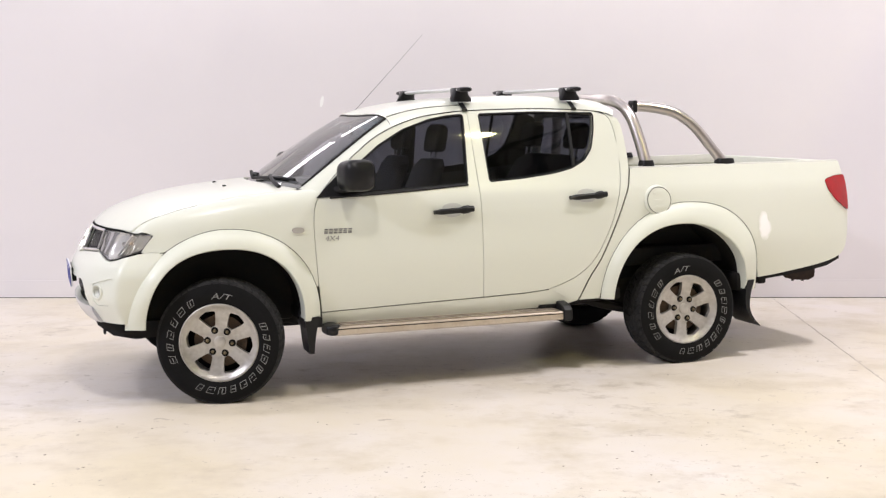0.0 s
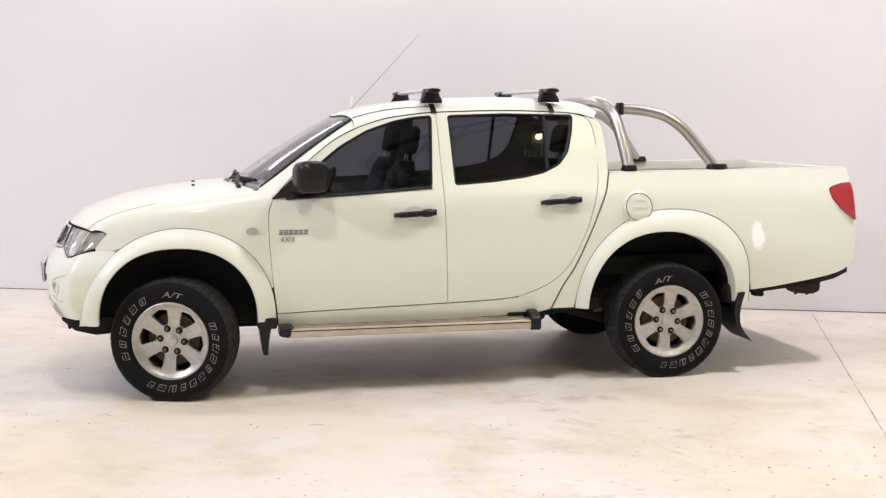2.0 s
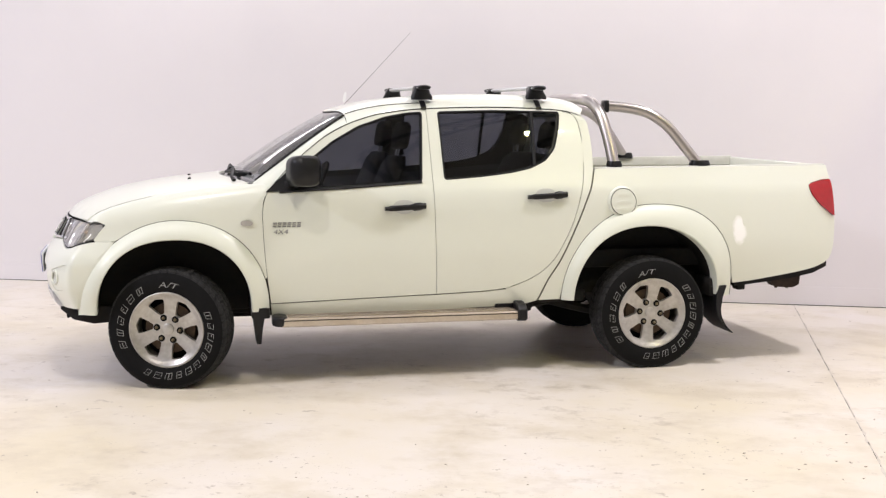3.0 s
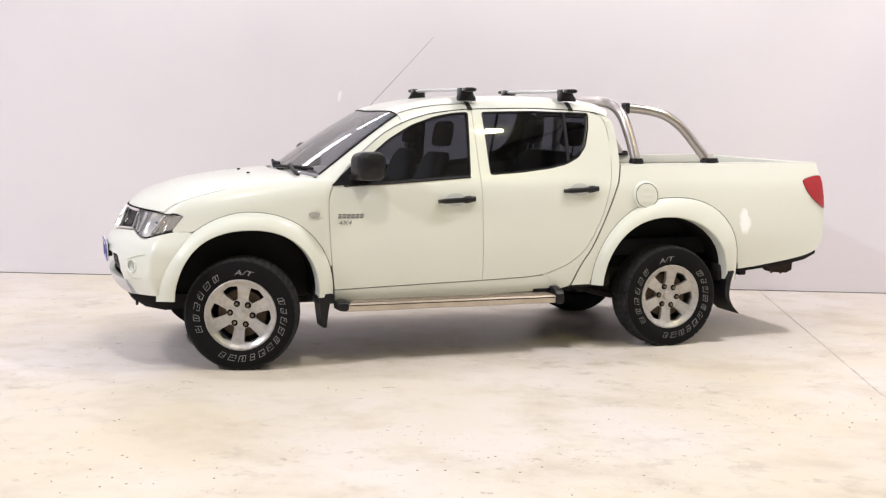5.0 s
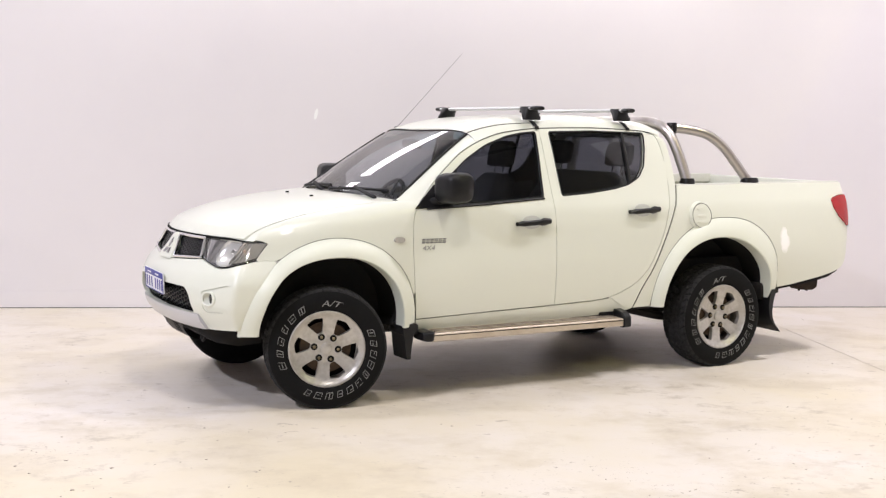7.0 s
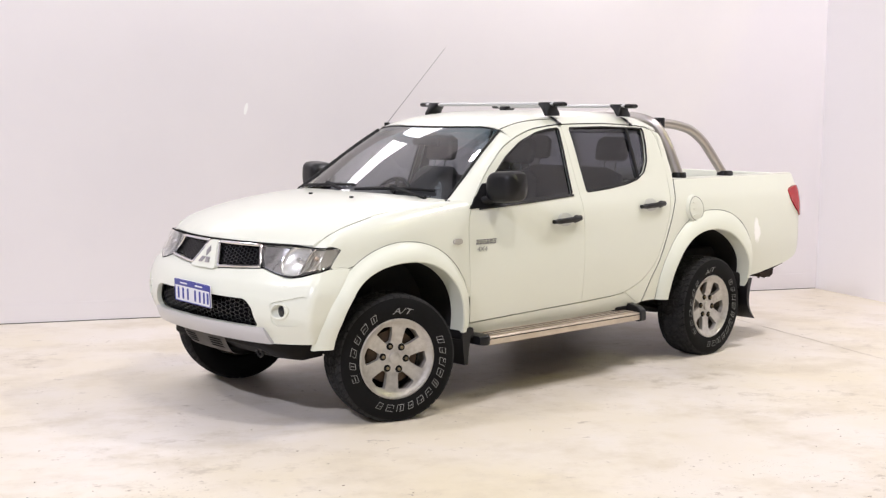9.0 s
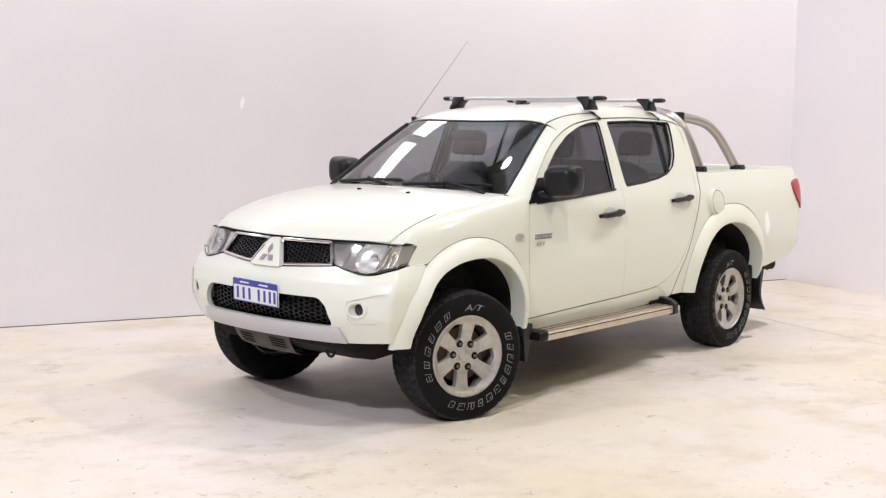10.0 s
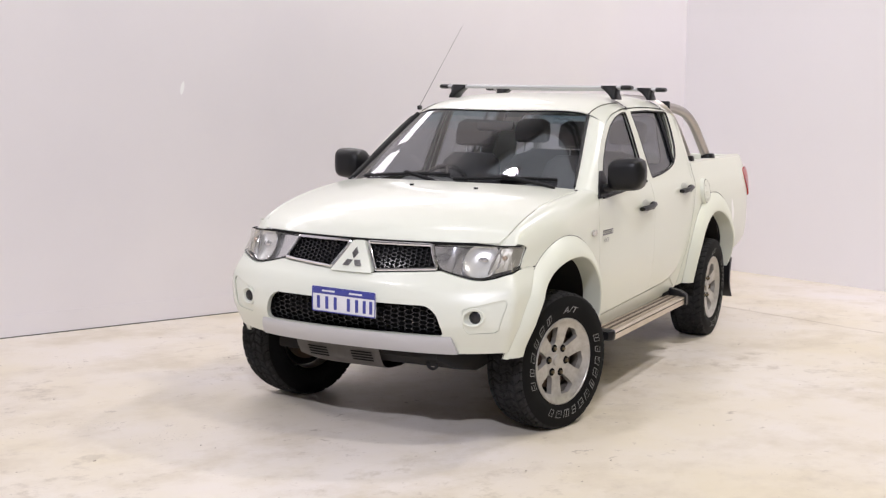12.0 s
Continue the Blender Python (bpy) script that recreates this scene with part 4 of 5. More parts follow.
GLOSSK = material("gloss_black_grille", (0.016, 0.016, 0.018), 0.22, grain=0.2, scale=90, colour2=(0.03, 0.03, 0.03))
part("lower_grille", honeycomb(LOWGR, lambda a, z: wrap(a, z, -0.045), 0.034, 0.023, 0.13, 0.02), GLOSSK, bumper, "black honeycomb lower grille")
# black sheet stands in for the unlit depth behind the cells
part("grille_backing", sheet(grown(LOWGR, 0.02), lambda a, z: wrap(a, z, -0.085), 0.06), SEAM, bumper, "black sheet standing in for the shade behind the grille")
for s, f in zip((-1, 1), FOGS):
    bez = part("fog_bezel", sheet(grown(f, -0.0008), lambda a, z: wrap(a, z, -0.006), 0.02, [superoval(s * 0.584, 0.650, 0.044, 0.043, 2, 24)], (0.03, 0, 0)), PAINT, bumper, "white fog lamp surround")
    ring = [wrap(a, z, -0.004) for a, z in superoval(s * 0.584, 0.650, 0.041, 0.040, 2, 24)]
    part("fog_ring", tube(ring, 0.008, 6, closed=True), PAINT, bez)
    cup = Vector(wrap(s * 0.584, 0.650))
    deep = lambda r, d: [(cup.x + d, cup.y + r * c, 0.650 + r * e) for c, e in superoval(0, 0, 1, 1, 2, 24)]
    mouth = [wrap(s * 0.584 + s * 0.039 * c, 0.650 + 0.039 * e, -0.006) for c, e in superoval(0, 0, s, 1, 2, 24)]
    part("fog_bowl", loft([mouth, deep(0.034, 0.014), deep(0.0295, 0.022)], caps=False), PAINT, bez)
    part("fog_lamp", loft([deep(0.0300, 0.020), deep(0.022, 0.015), deep(0.006, 0.012)]), GLOSSK, bez, "round dark fog lamp")

for s in (-1, 1):
    G = rounded([(s * fa(0.050, 0.972), 0.972), (s * fa(0.375, 0.972), 0.972), (s * fa(0.425, 0.866), 0.866), (s * fa(0.125, 0.848), 0.848)], 0.010)
    gr = part("upper_grille", honeycomb(grown(G, -0.006), lambda a, z: wrap(a, z, -0.012), 0.0235, 0.0180, 0.17, 0.02), GLOSSK, truck, "black honeycomb upper grille with chrome surround")
    part("wing_joint", tube([wrap(s * sa(x, 0.868), 0.868, -0.0035) for x in (-0.402, -0.36, -0.31)], 0.0045, 6), PAINT, bumper)
    part("grille_surround", tube([wrap(a, z, 0.004) for a, z in resampled(G, 0.03)], 0.0085, 8, closed=True), CHROME, gr, "chrome grille surround")
    # again a black sheet in place of unlit depth
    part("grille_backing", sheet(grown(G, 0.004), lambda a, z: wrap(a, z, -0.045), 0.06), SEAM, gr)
    # headlamp: dark housing, two reflectors, clear lens
    L = [(s * a, z) for a, z in rounded(lamp_a, 0.012)]
    hl = part("headlamp", sheet(grown(L, -0.001), lambda a, z: wrap(a, z, -0.016 - 0.034 * max(0.0, min(1.0, (abs(a) - 0.47) / 0.10)) + 0.03 * max(0.0, abs(a) - 0.57) / 0.2), 0.02), LAMPDARK, truck, "clear headlamp with chrome reflector in a grey housing")
    wall_l = [wrap(a, z, -0.001) for a, z in resampled(L, 0.03)]
    wall_b = [wrap(a, z, -0.09) for a, z in resampled(L, 0.03)]
    part("lamp_wall", loft([wall_l, wall_b], caps=False), LAMPDARK, hl)
    outer = [(s * a, z) for a, z in rounded([(0.671, 0.968), (sa(-0.362, 0.966), 0.966), (sa(-0.358, 0.950), 0.950), (sa(-0.412, 0.884), 0.884), (0.70, 0.860), (0.641, 0.844), (0.628, 0.845)], 0.008)]
    part("turn_signal_bowl", sheet(outer, lambda a, z: wrap(a, z, -0.026 + 0.014 * max(0.0, abs(a) - 0.62) / 0.13), 0.02), LAMPGREY, hl, "pale outer bowl of the headlamp")
    part("lamp_divider", tube([wrap(s * (0.673 - 0.045 * t), 0.968 - 0.124 * t, -0.014) for t in (0, 0.25, 0.5, 0.75, 1)], 0.006, 6), CHROME, hl, "slanting chrome divider")
    part("lamp_seal", tube([wrap(a, z, -0.003) for a, z in resampled(L, 0.03)], 0.0030, 6, closed=True), SEAM, hl, "black lamp seal")
    ln = part("lamp_lens", facing(sheet(L, lambda a, z: wrap(a, z, 0.002), 0.03), (0.3, 0, 0.85)), LENS, hl, "clear plastic lens")
    ln.visible_shadow = False
    rings = []
    for k in range(8):
        t = k / 7
        rr = 0.083 * math.sin(math.pi / 2 * (0.06 + 0.94 * t))
        rings.append([wrap(s * fa(y, z), z, -0.040 + 0.028 * (1 - math.cos(math.pi / 2 * t))) for y, z in superoval(0.615, 0.906, rr, rr * 0.94, 2.2, 28)])
    part("reflector", loft(rings, caps=False), REFL, hl, "round chrome reflector")
    part("reflector_rim", tube([wrap(s * fa(y, z), z, -0.011) for y, z in superoval(0.615, 0.906, 0.083, 0.078, 2.2, 28)], 0.0022, 6, closed=True), CHROME, hl)
    for k in range(4):
        u = 0.690 + 0.022 * k
        part("signal_rib", tube([wrap(s * (u - 0.030 * t), 0.962 - 0.018 * k - (0.100 - 0.016 * k) * t, -0.012) for t in (0, 0.5, 1)], 0.0030, 6), LAMPGREY, hl)
    part("signal_bulb", moved(loft([[(x, 0.013 * f * c, 0.013 * f * e) for c, e in superoval(0, 0, 1, 1, 2, 12)] for x, f in ((-0.016, 0.3), (-0.010, 0.85), (0.0, 1.0), (0.014, 0.8))]), Matrix.Translation(wrap(s * fa(0.715, 0.925), 0.920, -0.018))), AMBER, hl, "amber signal bulb")
    bx = wrap(s * fa(0.618, 0.908), 0.906, -0.034)
    bulb = bmesh.new()
    bmesh.ops.create_uvsphere(bulb, u_segments=14, v_segments=8, radius=0.021)
    part("lamp_bulb", moved(bulb, Matrix.Translation(bx) @ Matrix.Diagonal((0.8, 1.35, 0.8, 1))), CHROME, hl, "chrome bulb shield")

EMBLEM = material("satin_chrome_emblem", (0.42, 0.42, 0.43), 0.16, metal=0.95, grain=0.2, scale=60)
# white pod in the middle of the grille with a plain chrome emblem
pod = rounded([(-0.030, 0.978), (0.030, 0.978), (0.112, 0.832), (-0.112, 0.832)], 0.012)
pod_ob = part("grille_pod", sheet(pod, lambda a, z: wrap(a, z, 0.016), 0.02, depth=(0.03, 0, 0)), PAINT, truck, "white centre pod of the grille")
emblem = bmesh.new()
for turn in (90, 210, 330):
    c, e = math.cos(radians(turn)), math.sin(radians(turn))
    loz = [(0.004 * c, 0.004 * e), (0.030 * c + 0.0165 * e, 0.030 * e - 0.0165 * c), (0.058 * c, 0.058 * e), (0.030 * c - 0.0165 * e, 0.030 * e + 0.0165 * c)]
    sheet([(x, 0.889 + z) for x, z in loz], lambda a, z: wrap(a, z, 0.022), 0.02, depth=(0.007, 0, 0), bm=emblem)
part("emblem", emblem, EMBLEM, pod_ob, "plain silver emblem", smooth=False)
for s in (-1, 1):
    part("lamp_panel", sheet([(s * fa(0.58, 0.97), 0.966), (s * fa(0.58, 1.0), 1.004), (s * fa(0.68, 1.0), 1.012), (s * 0.74, 1.022), (s * 0.80, 1.02), (s * 0.83, 0.93), (s * 0.80, 0.87), (s * 0.745, 0.87), (s * 0.750, 0.95), (s * 0.72, 0.966)], lambda a, z: wrap(a, z, -0.026), 0.025), PAINT, truck, "white panel behind the headlamp")
# black strip painted in for the shade below the bonnet's edge
part("bonnet_edge_shade", tube([wrap(a, 0.980 - 0.06 * max(0.0, abs(a) - 0.56), -0.006) for a in [-0.70 + 1.40 * k / 30 for k in range(31)]], [0.008 - 0.04 * max(0.0, abs(-0.70 + 1.40 * k / 30) - 0.56) for k in range(31)], 6), SEAM, truck, "black strip standing in for shade under the bonnet's edge")

# number plate: a blue band and bars in place of its characters
plate = part("number_plate", box(-0.822, -0.812, -0.186, 0.186, 0.634, 0.765, 0.003), PLATE_W, truck, "white number plate with a blue band")
moved_plate = Matrix.Translation((-0.770, 0.003, 0.690)) @ Matrix.Rotation(radians(1.5), 4, "X") @ Matrix.Rotation(radians(-3), 4, "Y") @ Matrix.Diagonal((1, 0.96, 0.95, 1)) @ Matrix.Translation((0.822, 0, -0.699))
plate.matrix_local = moved_plate
part("plate_band", box(-0.8245, -0.8215, -0.180, 0.180, 0.728, 0.760, 0.001), PLATE_B, plate, "blue band")
part("plate_rim", tube([(-0.8225, y, z) for y, z in rounded([(-0.184, 0.636), (0.184, 0.636), (0.184, 0.763), (-0.184, 0.763)], 0.008)], 0.0028, 6, closed=True), PLATE_B, plate)
for k, y in enumerate((0.148, 0.098, 0.048, -0.030, -0.078, -0.122, -0.160)):
    part("plate_bar", box(-0.8245, -0.8215, y - 0.009, y + 0.009, 0.651, 0.717, 0.002), PLATE_B, plate)
for y0, y1 in ((0.125, 0.05), (-0.035, -0.11)):
    part("plate_bar", box(-0.826, -0.8235, y1, y0, 0.741, 0.750, 0.001), PLATE_W, plate)
part("plate_bracket", box(-0.812, -0.785, -0.13, 0.13, 0.66, 0.745, 0.004), BLACK, plate)

# guard and cross members under the nose
GUARD = material("grey_guard", (0.095, 0.088, 0.08), 0.65, grain=0.4, scale=30, stain=0.5, stain_scale=6, colour2=(0.06, 0.052, 0.045))
guard_line = [(-0.66, 0.475), (-0.650, 0.440), (-0.628, 0.395), (-0.600, 0.355), (-0.55, 0.335), (-0.42, 0.325), (-0.30, 0.34)]
guard_y = [-0.13 + 0.52 * k / 16 for k in range(17)]
bow = lambda y: 0.10 * (y / 0.46) ** 4
guard_ob = part("under_guard", loft([[(x + bow(y), y, z + 0.02 * (y / 0.46) ** 4) for y in guard_y] for x, z in guard_line], closed=False), GUARD, truck, "grey plastic guard under the bumper")
for y0 in (0.175, -0.085):
    for k in range(4):
        z0 = 0.376 + 0.015 * k
        xs = [-0.6135 - 0.58 * (z - 0.376) - 0.006 for z in (z0, z0 + 0.008)]
        slot = [[(x + bow(y), y, z) for y in (y0, y0 + 0.06, y0 + 0.12)] for x, z in zip(xs, (z0, z0 + 0.008))]
        # black strip on the guard stands in for a slot's shade
        part("guard_slot", loft(slot, closed=False), SEAM, guard_ob)
for s in (-1, 1):
    beam = [[(x, y, z) for y, z in ((s * y0, zt), (s * y1, zt), (s * y1, zb), (s * y0, zb))] for x, y0, y1, zt, zb in ((-0.64, 0.10, 0.44, 0.46, 0.428), (-0.56, 0.09, 0.52, 0.46, 0.375), (-0.44, 0.09, 0.56, 0.46, 0.352), (-0.30, 0.2, 0.56, 0.45, 0.36))]
    if s < 0:
        part("guard_beam", loft(beam), UNDER, guard_ob)
part("guard_beam", box(-0.57, -0.47, 0.38, 0.52, 0.38, 0.44, 0.018), UNDER, guard_ob)
part("tow_eye", tube([(-0.600, -0.40 + 0.026 * math.cos(t), 0.398 + 0.026 * math.sin(t)) for t in (2 * math.pi * k / 20 for k in range(20))], 0.008, 8, closed=True), UNDER, guard_ob, "dirty steel tow eye")
under = part("underbody", box(-0.45, 0.50, -0.52, 0.52, 0.40, 0.96, 0.03), UNDER, truck, "black underbody and chassis")
part("cabin_floor", box(0.48, 2.60, -0.72, 0.72, 0.42, 0.50, 0.02), UNDER, under)
part("gearbox_guard", box(0.2, 1.3, -0.22, 0.22, 0.30, 0.45, 0.05), UNDER, under)
part("bed_floor_underside", box(2.60, 4.20, -0.62, 0.62, 0.62, 0.74, 0.02), UNDER, under)
for s in (-1, 1):
    rail = [(-0.55, s * 0.42, 0.44), (0.4, s * 0.42, 0.42), (0.7, s * 0.45, 0.40), (2.3, s * 0.45, 0.40), (2.7, s * 0.46, 0.52), (3.3, s * 0.46, 0.56), (3.7, s * 0.46, 0.54), (4.15, s * 0.46, 0.56)]
    part("chassis_rail", tube(spline(rail, 5), 0.055, 8), UNDER, under)
    part("leaf_spring", tube(spline([(2.35, s * 0.52, 0.42), (2.7, s * 0.52, 0.33), (3.0, s * 0.52, 0.30), (3.3, s * 0.52, 0.34), (3.62, s * 0.52, 0.46)], 5), 0.03, 6), UNDER, under)
    part("shock_absorber", tube([(0.06, s * 0.55, 0.38), (0.10, s * 0.46, 0.86)], 0.035, 10), UNDER, under)
    part("suspension_arm", tube(spline([(-0.15, s * 0.30, 0.36), (0.0, s * 0.62, 0.32), (0.18, s * 0.30, 0.36)], 5), 0.035, 8), UNDER, under)
    part("shock_absorber", tube([(2.85, s * 0.50, 0.36), (2.65, s * 0.42, 0.72)], 0.03, 10), UNDER, under)
part("rear_axle", tube([(3.0, -0.62, 0.35), (3.0, -0.2, 0.35), (3.0, -0.12, 0.36), (3.0, 0.12, 0.36), (3.0, 0.2, 0.35), (3.0, 0.62, 0.35)], [0.045, 0.05, 0.13, 0.13, 0.05, 0.045], 12), UNDER, under)
part("front_axle", tube([(0.0, -0.62, 0.35), (0.0, -0.15, 0.35), (0.0, -0.08, 0.36), (0.0, 0.10, 0.36), (0.0, 0.2, 0.35), (0.0, 0.62, 0.35)], [0.04, 0.045, 0.11, 0.11, 0.045, 0.04], 12), UNDER, under)
part("fuel_tank", box(1.5, 2.3, -0.60, -0.2, 0.33, 0.46, 0.05), UNDER, under)
part("spare_wheel", tube([(3.62 + 0.26 * math.cos(t), 0.26 * math.sin(t), 0.56) for t in (2 * math.pi * k / 28 for k in range(28))], 0.085, 10, closed=True), RUBBER, under, "spare wheel under the load bed")
part("exhaust_pipe", tube(spline([(1.2, 0.30, 0.38), (2.4, 0.32, 0.40), (2.9, 0.34, 0.52), (3.4, 0.36, 0.50), (4.1, 0.50, 0.50)], 5), 0.032, 8), UNDER, under)


def liner(cx, a, h, p, side, z0=0.44):
    """A dark wheel-arch liner behind the lip."""
    line = arch(cx, a, h, z0, p, 30)
    bm = loft([[(x, side * 0.80, z) for x, z in line], [(x, side * 0.62, z + 0.01) for x, z in line], [(x, side * 0.50, z) for x, z in line]], closed=False)
    sheet(line, lambda x, z: (x, side * 0.50, z), 0.12, bm=bm)
    return bm


for side in (-1, 1):
    part("front_arch_liner", liner(0.042, 0.452, 0.447, 2.25, side), UNDER, truck, "black wheel-arch liner")
    part("rear_arch_liner", liner(2.955, 0.482, 0.471, 2.15, side), UNDER, truck, "black wheel-arch liner")

    # mud flaps
    def mudflap(line, y0, y1, th=0.008, th1=None):
        n = len(line) - 1
        ts = [th + ((th if th1 is None else th1) - th) * k / n for k in range(n + 1)]
        a = [[(x, side * y, z) for y in (y0, (y0 + y1) / 2, y1)] for x, z in line]
        b = [[(x + t, side * y, z) for y in (y1, (y0 + y1) / 2, y0)] for (x, z), t in zip(line, ts)]
        return loft([p + q for p, q in zip(a, b)])

    part("mud_flap", mudflap(spline([(3.44, 0.52), (3.425, 0.43), (3.43, 0.34), (3.47, 0.27), (3.535, 0.210)], 4), 0.885, 0.60, 0.05, 0.008), BLACK, truck, "black rubber mud flap")
    part("mud_flap_bracket", box(3.40, 3.50, min(side * 0.60, side * 0.82), max(side * 0.60, side * 0.82), 0.44, 0.56, 0.015), UNDER, truck)
    part("mud_flap", mudflap(spline([(0.488, 0.46), (0.494, 0.40), (0.502, 0.33), (0.514, 0.245)], 4), 0.850, 0.68, 0.088, 0.026), BLACK, truck, "black rubber mud flap")
    part("mud_flap_bracket", box(0.485, 0.595, min(side * 0.66, side * 0.845), max(side * 0.66, side * 0.845), 0.395, 0.455, 0.01), BLACK, truck)

    # side step: aluminium board with a ribbed tread between black end pieces
    step_prof = [(-0.080, 0.352), (-0.080, 0.394), (-0.072, 0.400), (0.072, 0.404), (0.080, 0.396), (0.080, 0.370), (0.07, 0.362), (-0.07, 0.348)]
    rings = [[(x, side * (0.820 - y), z) for y, z in step_prof] for x in (0.66, 1.0, 1.4, 1.8, 2.12)]
    st = part("side_step", loft(rings), ALU, truck, "aluminium side step with black end pieces", angle=25)
    for k in range(5):
        y = side * (0.785 + k * 0.020)
        part("tread_rib", box(0.70, 2.08, y - 0.006, y + 0.006, 0.4015, 0.4085, 0.002), TREADBAR if k in (1, 3) else ALU, st)
    part("step_groove", box(0.66, 2.12, min(side * 0.8985, side * 0.9015), max(side * 0.8985, side * 0.9015), 0.3845, 0.3895), SEAM, st)
    rr = []
    for k in range(7):
        grow = math.sin(math.pi * (0.14 + 0.72 * k / 6)) ** 0.4
        rr.append([(0.606 + 0.086 * k / 6, side * (0.822 + y), 0.381 + z) for y, z in superoval(0, 0, 0.086 * grow, 0.034 * grow, 5, 22)])
    part("end_piece", loft(rr), BLACK, st, "black plastic end piece")
    hook = rounded([(-0.060, 0.352), (-0.060, 0.442), (-0.030, 0.452), (0.050, 0.438), (0.088, 0.412), (0.090, 0.345), (0.060, 0.335)], 0.012)
    part("end_piece", loft([[(x, side * (0.822 + y * f), 0.39 + (z - 0.39) * f) for y, z in hook] for x, f in ((2.104, 0.9), (2.110, 1.0), (2.158, 1.0), (2.166, 0.9))]), BLACK, st, "black plastic end hook")
    part("step_bracket", box(1.985, 2.115, min(side * 0.735, side * 0.790), max(side * 0.735, side * 0.790), 0.402, 0.436, 0.008), BLACK, st)
    for x in (0.65, 2.135):
        part("step_bracket", tube([(x, side * 0.78, 0.39), (x, side * 0.56, 0.42)], 0.022, 8), BLACK, st)

    # door mirror
    hous = []
    for k in range(13):
        t = k / 12
        y = 0.797 + 0.205 * t
        g = (1 - abs(2 * t - 1) ** 5.0) ** 0.4 if 0 < t < 1 else 0.32
        hous.append([(0.788 + 0.02 * t + c * g * (1.0 - 0.12 * t), side * y, 1.268 + 0.012 * t + d * g) for c, d in superoval(0, 0, 0.101, 0.092, 3.6, 26)])
    mir = part("door_mirror", loft(hous), BLACK, truck, "black door mirror")
    part("mirror_arm", loft([[(0.720 + 0.045 * t + c, side * (0.775 + 0.06 * t), 1.185 + 0.020 * t + d) for c, d in superoval(0, 0, 0.05 - 0.012 * t, 0.026, 2.5, 14)] for t in (0, 0.5, 1)]), BLACK, mir)
    pane = superoval(0, 0, 0.084, 0.072, 3.5, 24)
    part("mirror_glass", sheet(pane, lambda u, v: (0.8835, side * (0.90 + u), 1.274 + v), 0.05), CHROME, mir, "mirror glass")

# badge on the front door: bars for the name, and the drive type
for k in range(6):
    x = 0.616 + 0.0285 * k
    for z0, z1 in ((0.940, 0.949), (0.953, 0.957), (0.961, 0.968)):
        part("badge_bar", sheet([(x + 0.14 * (z0 - 0.94), z0), (x + 0.022 + 0.14 * (z0 - 0.94), z0), (x + 0.022 + 0.14 * (z1 - 0.94), z1), (x + 0.14 * (z1 - 0.94), z1)], lambda x, z: (x, -(half(x, z) + 0.003), z), 0.03, depth=(0, 0.003, 0)), BADGE, truck, "grey badge on the front door")


def text_mesh(body, size):
    cu = bpy.data.curves.new("text", "FONT")
    cu.body, cu.size, cu.extrude = body, size, 0.0
    cu.align_x = "CENTER"
    ob = bpy.data.objects.new("text", cu)
    me = bpy.data.meshes.new_from_object(ob)
    bpy.data.objects.remove(ob)
    return me


def text_part(name, body, size, lay, mat, parent, label=""):
    bm = bmesh.new()
    me = text_mesh(body, size)
    bm.from_mesh(me)
    bpy.data.meshes.remove(me)
    for v in bm.verts:
        v.co = lay(v.co.x, v.co.y)
    return part(name, bm, mat, parent, label, smooth=False)


text_part("badge_text", "4X4", 0.040, lambda u, v: (0.662 + u * 1.25 + v * 0.2, -(half(0.69, 0.9) + 0.005), 0.899 + v), BADGE, truck, "grey drive-type badge on the front door")

# ---------------------------------------------------------------- the truck: load bed, tailgate, sports bar
for side in (-1, 1):
    xs = [2.64 + 1.59 * k / 24 for k in range(25)]
    prof = lambda x: [(half(x, 1.285) - 0.002, 1.266 + 0.010 * (x - 2.64) / 1.6), (half(x, 1.285) - 0.012, 1.274 + 0.010 * (x - 2.64) / 1.6), (half(x, 1.285) - 0.070, 1.274 + 0.010 * (x - 2.64) / 1.6), (half(x, 1.285) - 0.080, 1.262), (half(x, 1.285) - 0.082, 1.22), (half(x, 1.285) - 0.05, 1.20), (half(x, 1.285) - 0.05, 0.96), (0.49, 0.955), (0.485, 0.80)]
    part("bed_rail", loft([[(x, side * y, z) for y, z in prof(x)] for x in xs], closed=False), BEDLINE, truck, "white bed rail and inner side")
part("bed_floor", box(2.64, 4.24, -0.488, 0.488, 0.775, 0.80), BEDLINE, truck, "white load bed floor")
part("bed_front_wall", box(2.640, 2.665, -0.745, 0.745, 0.78, 1.262, 0.006), BEDLINE, truck, "white load bed headboard")
tg = part("tailgate", box(4.215, 4.262, -0.700, 0.700, 0.690, 1.276, 0.012), PAINT, truck, "white closed tailgate")
part("tailgate_handle", box(4.262, 4.272, -0.10, 0.10, 1.08, 1.14, 0.004), BLACK, tg)
rb = part("rear_bumper", box(4.05, 4.30, -0.62, 0.62, 0.575, 0.655, 0.025), BLACK, truck, "black rear step bumper")
